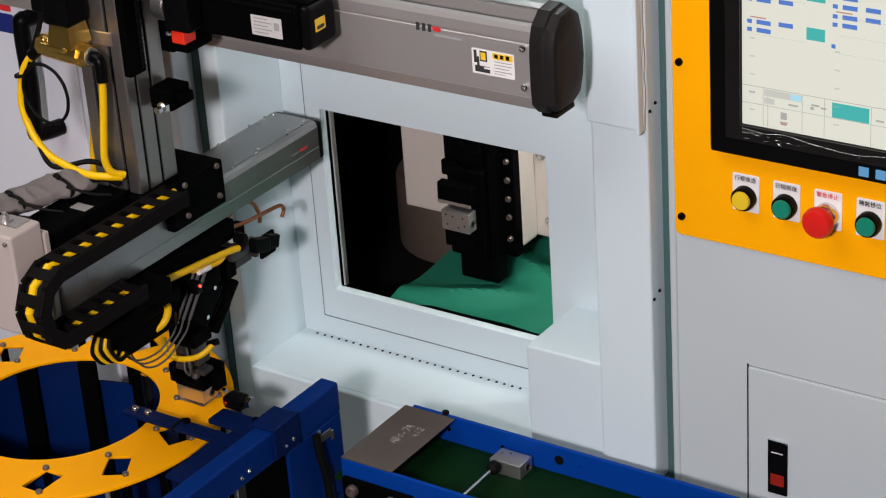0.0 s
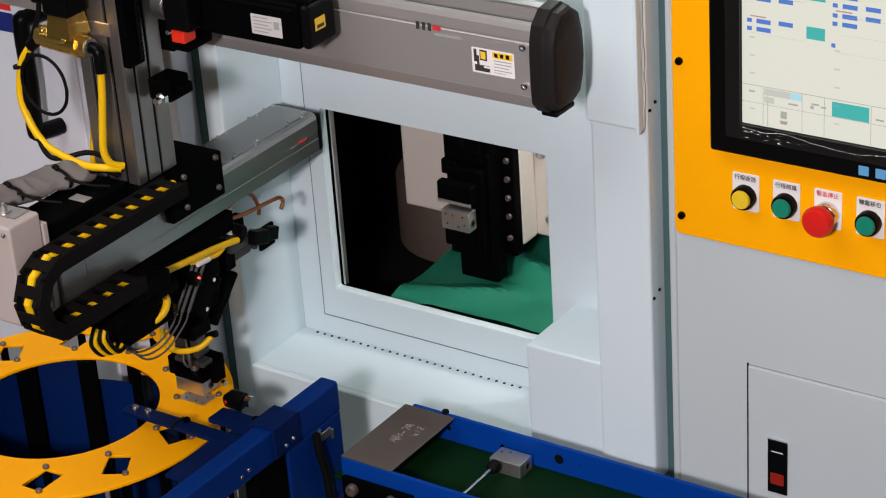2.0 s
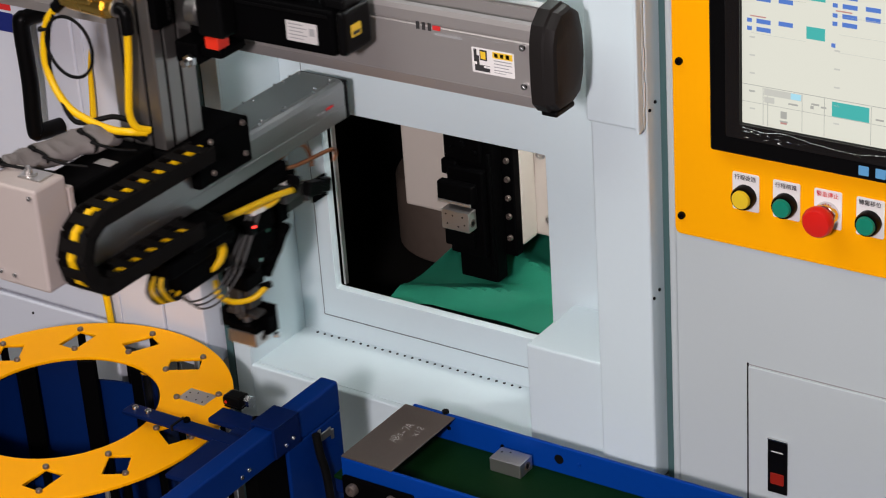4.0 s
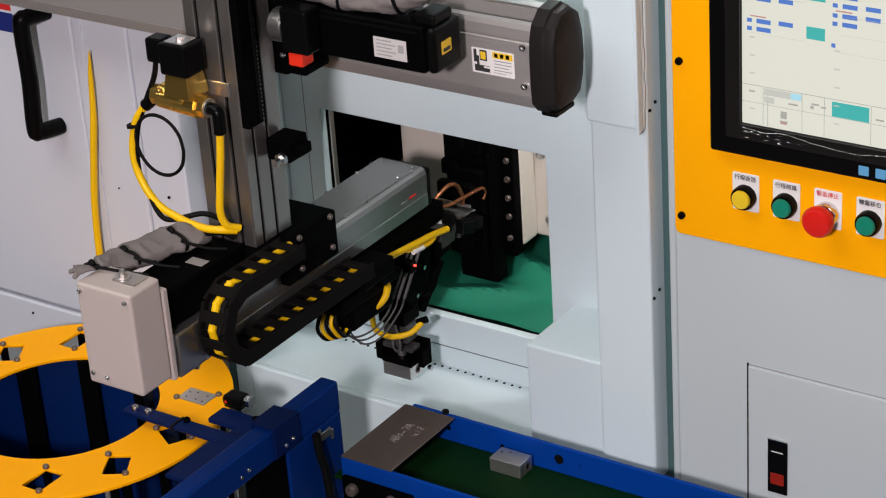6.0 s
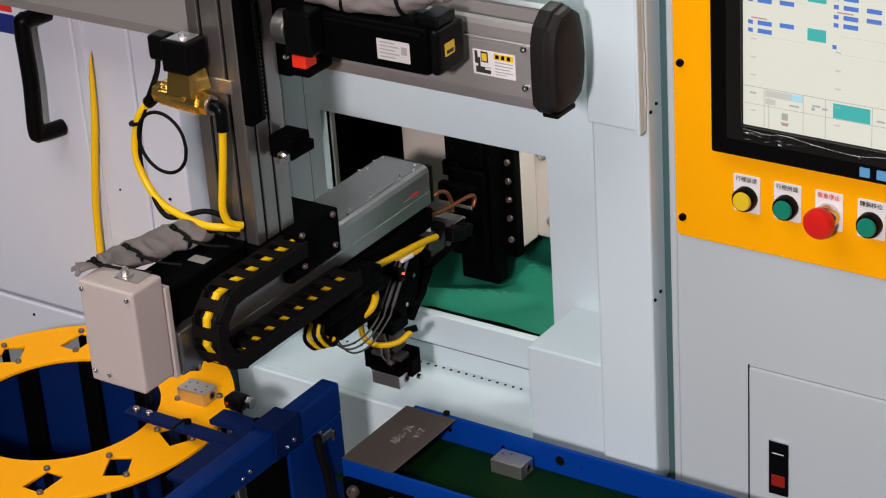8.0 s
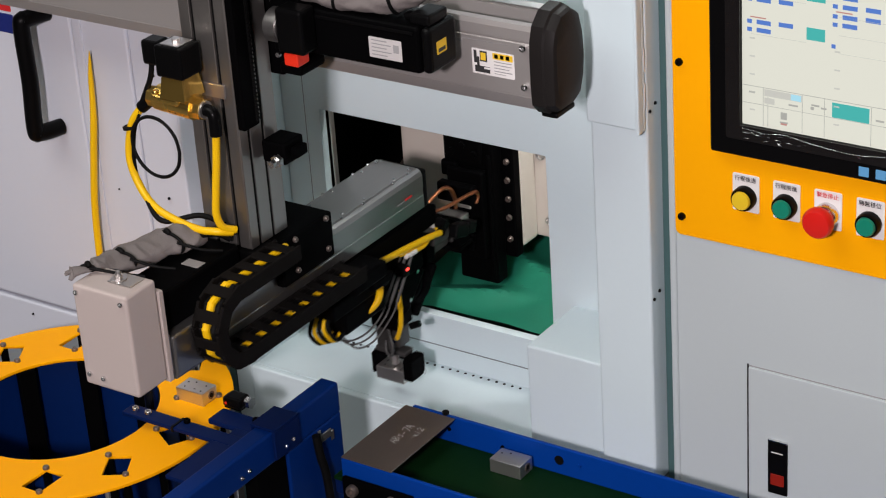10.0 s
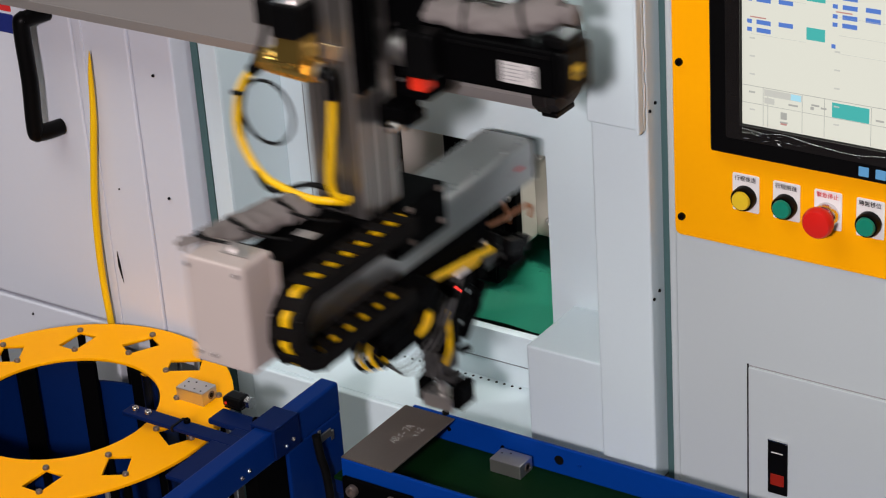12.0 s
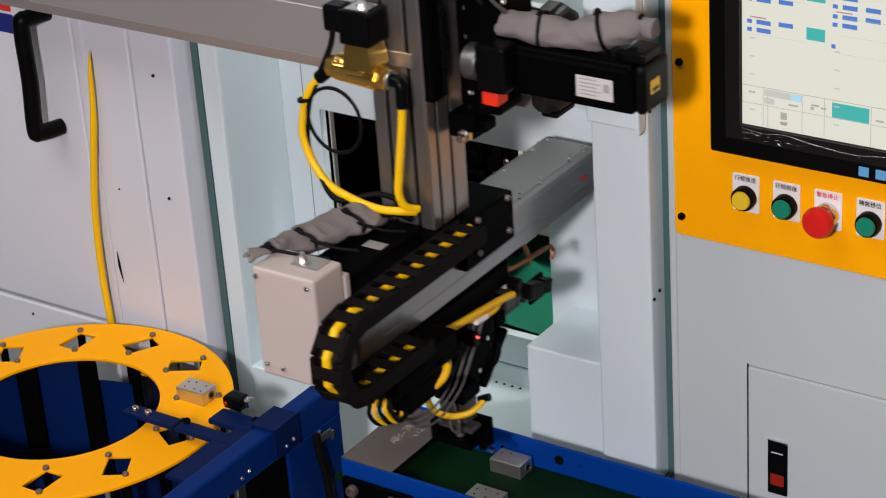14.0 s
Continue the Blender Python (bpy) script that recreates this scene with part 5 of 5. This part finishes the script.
    part("ring", rod((hx - 0.018, y + 0.080, 1.100), (hx - 0.012, y + 0.080, 1.100), 0.0072), WHITE, h)
    tip = Matrix.Translation((x + 0.050, y + 0.131, 1.0720)) @ pose(0, 0, 0, -17)
    part("sensor_plug", turned(merged(box(-0.008, 0.008, -0.026, 0.006, -0.011, 0.009, 0.002), box(-0.007, 0.007, 0.0065, 0.027, -0.008, 0.011, 0.002)), tip), BLACK_PLASTIC, h, "black sensor plug")
    part("clip", box(x + 0.036, x + 0.046, y + 0.066, y + 0.104, 1.070, 1.082, 0.002), GUNMETAL, h, "dark steel clip")
    for i, dx in enumerate((-0.006, 0.0, 0.007)):
        part("sensor_sleeve", rod((hx + dx - 0.004, y - 0.008 + 0.004 * i, 1.088), (hx + dx - 0.004, y - 0.052 + 0.005 * i, 1.036), 0.0023, sides=10), GREY_CABLE, h, "grey cable sleeve")
        part("grey_cable", hose([(hx + dx - 0.004, y - 0.052 + 0.005 * i, 1.036), (hx + dx - 0.008, y - 0.060 + 0.005 * i, 1.018), (hx + dx - 0.018, y - 0.080, 1.000 - 0.004 * i), (hx + dx - 0.030, y - 0.105, 0.996 - 0.004 * i), (hx + dx - 0.040, y - 0.120, 1.008), (hx - 0.045, y - 0.120, 1.035)], 0.0014, 8), GREY_CABLE, h)
    for i in range(5):
        part("yellow_hose", hose([(x + 0.022 + 0.006 * i, y - 0.185, 1.080), (x + 0.018 + 0.008 * i, y - 0.194, 1.052 + 0.004 * i), (x + 0.024 + 0.007 * i, y - 0.180, 1.032 + 0.003 * i), (x + 0.026 + 0.006 * i, y - 0.158, 1.048)], 0.0027, 10), YELLOW if i % 2 else RUBBER, h)
    part("copper_tube", hose([(x + 0.030, y + 0.060, 1.116), (x + 0.031, y + 0.088, 1.112), (x + 0.032, y + 0.114, 1.1072), (x + 0.032, y + 0.145, 1.1040), (x + 0.032, y + 0.183, 1.1007), (x + 0.032, y + 0.197, 1.0975), (x + 0.032, y + 0.202, 1.0890), (x + 0.032, y + 0.196, 1.0800)], 0.0029, 10), COPPER, h, "bent copper air tube")
    part("copper_tube", hose([(x + 0.014, y + 0.060, 1.110), (x + 0.016, y + 0.090, 1.116), (x + 0.017, y + 0.110, 1.1226), (x + 0.017, y + 0.134, 1.1256), (x + 0.017, y + 0.154, 1.1170), (x + 0.017, y + 0.166, 1.0950), (x + 0.017, y + 0.165, 1.082)], 0.0029, 10), COPPER, h, "bent copper air tube")
    part("tag", box(x - 0.038, x - 0.0335, y - 0.172, y - 0.128, 1.070, 1.092, 0.001), ORANGE, h, "small orange tag")

    rotor = part("swivel", turned(merged(rod((0, 0, -0.072), (0, 0, -0.0585), 0.033, sides=28), box(-0.026, 0.026, -0.040, 0.040, -0.082, -0.0725, 0.003)), pose(0, 0, 0, 45)), BLACK, h, "black swivel carrying two grippers")
    rotor.matrix_basis = Matrix.Translation((0, SHORT, 0))

    def gripper(turn, wide):
        def put(name, bm, mat, label=""):
            return part(name, turned(bm, turn @ Matrix.Translation((0, 0, SHORT))), mat, rotor, label)
        put("mount", box(-0.022, 0.022, -0.020, 0.020, -0.100, -0.078, 0.002), BLACK)
        put("gripper_body", merged(box(-0.020, 0.004, -0.014, 0.014, -0.138, -0.1005, 0.003), box(0.006, 0.020, -0.012, 0.014, -0.132, -0.1005, 0.003), box(-0.026, 0.026, -0.011, 0.011, -0.146, -0.1385, 0.002)), GUNMETAL, "dark grey gripper body")
        if wide:
            put("finger", merged(box(-0.038, 0.036, 0.0165, 0.0225, -0.173, -0.134, 0.001), box(-0.020, 0.020, 0.002, 0.017, -0.152, -0.1465, 0.001)), BLACK, "wide black gripper finger")
            put("pad", box(-0.0255, 0.0255, -0.0150, 0.0160, -0.1678, -0.158, 0.001), BLACK, "black pressure pad")
            put("finger", box(-0.038, -0.026, -0.012, 0.0163, -0.168, -0.140, 0.002), BLACK, "black gripper finger")
            put("finger", box(0.026, 0.036, 0.0, 0.0163, -0.173, -0.146, 0.002), BLACK, "black gripper finger")
        else:
            put("finger", merged(box(0.0245, 0.040, -0.017, 0.017, -0.180, -0.147, 0.002), box(0.012, 0.030, -0.008, 0.008, -0.152, -0.1465, 0.001)), BLACK, "black gripper finger")
            put("finger", merged(box(-0.030, -0.0245, -0.017, 0.017, -0.180, -0.147, 0.002), box(-0.030, -0.012, -0.008, 0.008, -0.152, -0.1465, 0.001)), BLACK, "black gripper finger")
        put("pusher", rod((0, 0, -0.146), (0, 0, -0.166), 0.006), STEEL)
        put("screw", rod((0.012, -0.0125, -0.120), (0.012, -0.0155, -0.120), 0.003), CHROME)
        put("screw", rod((0.0365, 0.012, -0.176), (0.0425, 0.012, -0.176), 0.004), CHROME)
        if wide:
            put("hose_ring", hose([(-0.036, -0.016, -0.098), (-0.018, -0.032, -0.108), (0.010, -0.034, -0.110), (0.034, -0.022, -0.104), (0.044, -0.004, -0.092)], 0.0042, 10), YELLOW, "yellow hose loop")
        else:
            put("hose_ring", hose([(0.030, -0.02, -0.03), (0.036, -0.026, -0.055), (0.034, -0.026, -0.085), (0.022, -0.020, -0.11)], 0.0036, 10), YELLOW, "yellow hose")
        put("cable", hose([(0.006, -0.018, -0.100), (0.020, -0.030, -0.118), (0.016, -0.028, -0.136), (0.004, -0.024, -0.134), (0.0, -0.018, -0.12)], 0.0018, 8), GREY_CABLE)
        put("fitting", rod((0.036, -0.006, -0.094), (0.050, -0.002, -0.088), 0.005), BLACK_PLASTIC)
    gripper(Matrix(), True)
    gripper(Matrix.Rotation(math.pi, 4, AXIS), False)
    return h, rotor


AXIS = Vector((0, 1, -1)).normalized()


def pusher():
    p = thing("pusher_rod", "thin steel pusher rod with a black rubber tip", "pusher rod", (-0.295, -0.19, 0.845))
    part("rod", rod((-0.304, -0.130, 0.846), (-0.304, -0.42, 0.842), 0.0026), CHROME, p)
    part("tip", lathe([(0.004, 0), (0.0085, 0.003), (0.0095, 0.009), (0.0085, 0.014), (0.005, 0.016)], 18), RUBBER, p, "black rubber tip", m=Matrix.Translation((-0.304, -0.141, 0.846)) @ pose(0, 0, 0, -90))
    return p


# ---- what moves ----
SHIFT = [(0, 0), (3.5, 0), (4.9, 0.1835), (6.5, 0.1830), (6.6, 0.1835), (6.9, 0.1862), (8.2, 0.1862), (8.8, 0.182), (10.0, 0.1762), (11.6, 0.1762), (11.7, 0.186), (11.8, 0.227), (11.9, 0.280), (12.0, 0.360), (12.1, 0.410), (12.2, 0.450), (12.3, 0.474), (12.4, 0.486), (12.5, 0.490), (13.75, 0.490), (13.85, 0.484), (14, 0.459)]
LIFT = [(0, -0.011), (0.1, -0.008), (0.3, -0.0015), (0.6, 0), (3.3, 0), (4.0, 0.06), (4.6, 0.06), (5.2, 0.012), (5.3, 0.001), (5.4, -0.022), (5.5, -0.041), (5.7, -0.048), (7.0, -0.0495), (7.3, -0.042), (8.0, -0.042), (8.2, -0.0585), (8.5, -0.066), (9.5, -0.066), (10.1, -0.0495), (10.8, -0.0495), (11.0, -0.0525), (11.1, -0.048), (11.3, -0.006), (11.5, 0.0297), (12.4, 0.0297), (12.5, 0.026), (12.6, 0.009), (12.7, -0.013), (12.8, -0.027), (12.95, -0.027), (13.0, -0.022), (13.1, -0.012), (13.25, 0.018), (13.4, 0.0367), (14, 0.0375)]
REACH = [(0, 0), (3.6, 0), (4.7, 0.203), (5.45, 0.203), (5.8, 0.237), (6.65, 0.237), (6.9, 0.203), (8.2, 0.203), (8.7, 0.10), (9.5, 0.10), (10.1, 0.239), (10.3, 0.237), (10.8, 0.223), (11.0, 0.208), (11.15, 0.203), (11.55, 0.203), (12.0, 0.085), (12.35, -0.022), (14, -0.022)]
FLIP = [(0, 0), (8.6, 0), (9.5, 180), (13.42, 180), (13.5, 156), (13.6, 116), (13.7, 62), (13.8, 13), (13.88, 0), (14, 0)]
TURN = [(0, 0), (2.15, 0), (2.3, 1.5), (2.4, 7), (2.5, 17), (2.6, 28), (2.7, 40), (2.8, 54), (2.9, 66), (3.0, 76), (3.1, 85), (3.2, 89), (3.3, 90), (14, 90)]


def eased(rows, t):
    """Between two rows that lie far apart, start and stop softly."""
    for (t0, a), (t1, b) in zip(rows, rows[1:]):
        if t0 <= t <= t1:
            f = (t - t0) / (t1 - t0) if t1 > t0 else 0
            if t1 - t0 > 0.5:
                f = f * f * (3 - 2 * f)
            return a + (b - a) * f
    return rows[-1][1]


def grip_pose(t, second):
    """The middle of the block in the first or second gripper."""
    turn = radians(eased(FLIP, t)) + (math.pi if second else 0)
    at = Vector(HEAD) + Vector((eased(SHIFT, t), eased(REACH, t) + SHORT, eased(LIFT, t)))
    return Matrix.Translation(at) @ Matrix.Rotation(turn, 4, AXIS) @ Matrix.Translation((0, 0, SHORT - GRIP))


def turret_turn(degrees):
    x, y = TURRET
    return Matrix.Translation((x, y, 0)) @ pose(0, 0, 0, 0, 0, degrees) @ Matrix.Translation((-x, -y, 0))


hall()
left_cabinet()
alcove()
corner_post()
control_cabinet()
chamber()
clamp_turret = turret()
conveyor()
magazine()
blue_frame()
hanging_hose()
cross_actuator()
gantry = carriage()
column, valve = lift_column()
arm_thing = reach_arm()
chain, chain_links = cable_chain()
head, swivel = gripper_head()
push_rod = pusher()
HOME = Vector((XC, HEAD[1] + SHORT, HEAD[2] - GRIP + SHORT))
raw_block = valve_block(HOME, "drilled aluminium block held in the wide black gripper")
done_block = valve_block(HOME, "drilled aluminium block carried from the turret to the belt")
old_block = valve_block(HOME, "drilled aluminium block clamped on the turret")
next_block = valve_block(HOME, "drilled aluminium block in a pocket of the orange ring")
belt_block = valve_block((-0.296, -0.103, BELT_Z + BLOCK_SIZE[2] / 2), "drilled aluminium block lying on the green conveyor belt", few=True)


def motions():
    times = [i / 10 for i in range(141)]
    base = {ob: BASE[ob.name] for ob in (gantry, column, valve, arm_thing, chain, head)}
    walk(gantry, [(t, Matrix.Translation(base[gantry] + Vector((eased(SHIFT, t), 0, 0)))) for t in times])
    for ob in (column, valve, arm_thing, chain):
        walk(ob, [(t, Matrix.Translation(base[ob] + Vector((eased(SHIFT, t), 0, eased(LIFT, t))))) for t in times])
    walk(head, [(t, Matrix.Translation(base[head] + Vector((eased(SHIFT, t), eased(REACH, t), eased(LIFT, t))))) for t in times])
    walk(swivel, [(t, Matrix.Translation((0, SHORT, 0)) @ Matrix.Rotation(radians(eased(FLIP, t)), 4, AXIS)) for t in times])
    back = Matrix.Translation(-base[chain])
    for k, ob in enumerate(chain_links):
        walk(ob, [(t, back @ link_pose(k, eased(REACH, t))) for t in times])
    x, y = TURRET
    walk(clamp_turret, [(t, pose(x, y, 0.935, 0, 0, eased(TURN, t))) for t in times])
    # blocks: one goes from the ring to the turret, one from the turret to the belt
    clamped, second = grip_pose(6.5, True), grip_pose(10.3, False)
    laid = grip_pose(12.9, True)
    laid.translation = Vector((-0.278, -0.192, BELT_Z + BLOCK_SIZE[2] / 2))
    walk(raw_block, [(t, grip_pose(t, False) if t <= 10.3 else second) for t in times])
    walk(done_block, [(t, turret_turn(eased(TURN, t) - 90) @ clamped if t <= 6.5 else grip_pose(t, True) if t <= 12.9 else laid) for t in times])
    walk(old_block, [(t, turret_turn(eased(TURN, t)) @ clamped) for t in times])
    px0, py0 = HOME.x - 0.002, -0.1925
    low, high = Matrix.Translation((px0, py0, RING_Z - 0.0085)), Matrix.Translation((px0, py0, RING_Z + 0.0095))
    deep = Matrix.Translation((px0, py0, RING_Z - 0.0105))
    walk(next_block, [(0, deep), (3.2, deep), (5.0, low), (6.5, low), (6.9, Matrix.Translation((px0, py0, RING_Z))), (7.4, high), (14, high)])
    out = Vector((0, -0.16, -0.002))
    at = BASE[push_rod.name]
    walk(push_rod, [(0, Matrix.Translation(at)), (3.3, Matrix.Translation(at)), (4.2, Matrix.Translation(at + out)), (14, Matrix.Translation(at + out))])


motions()
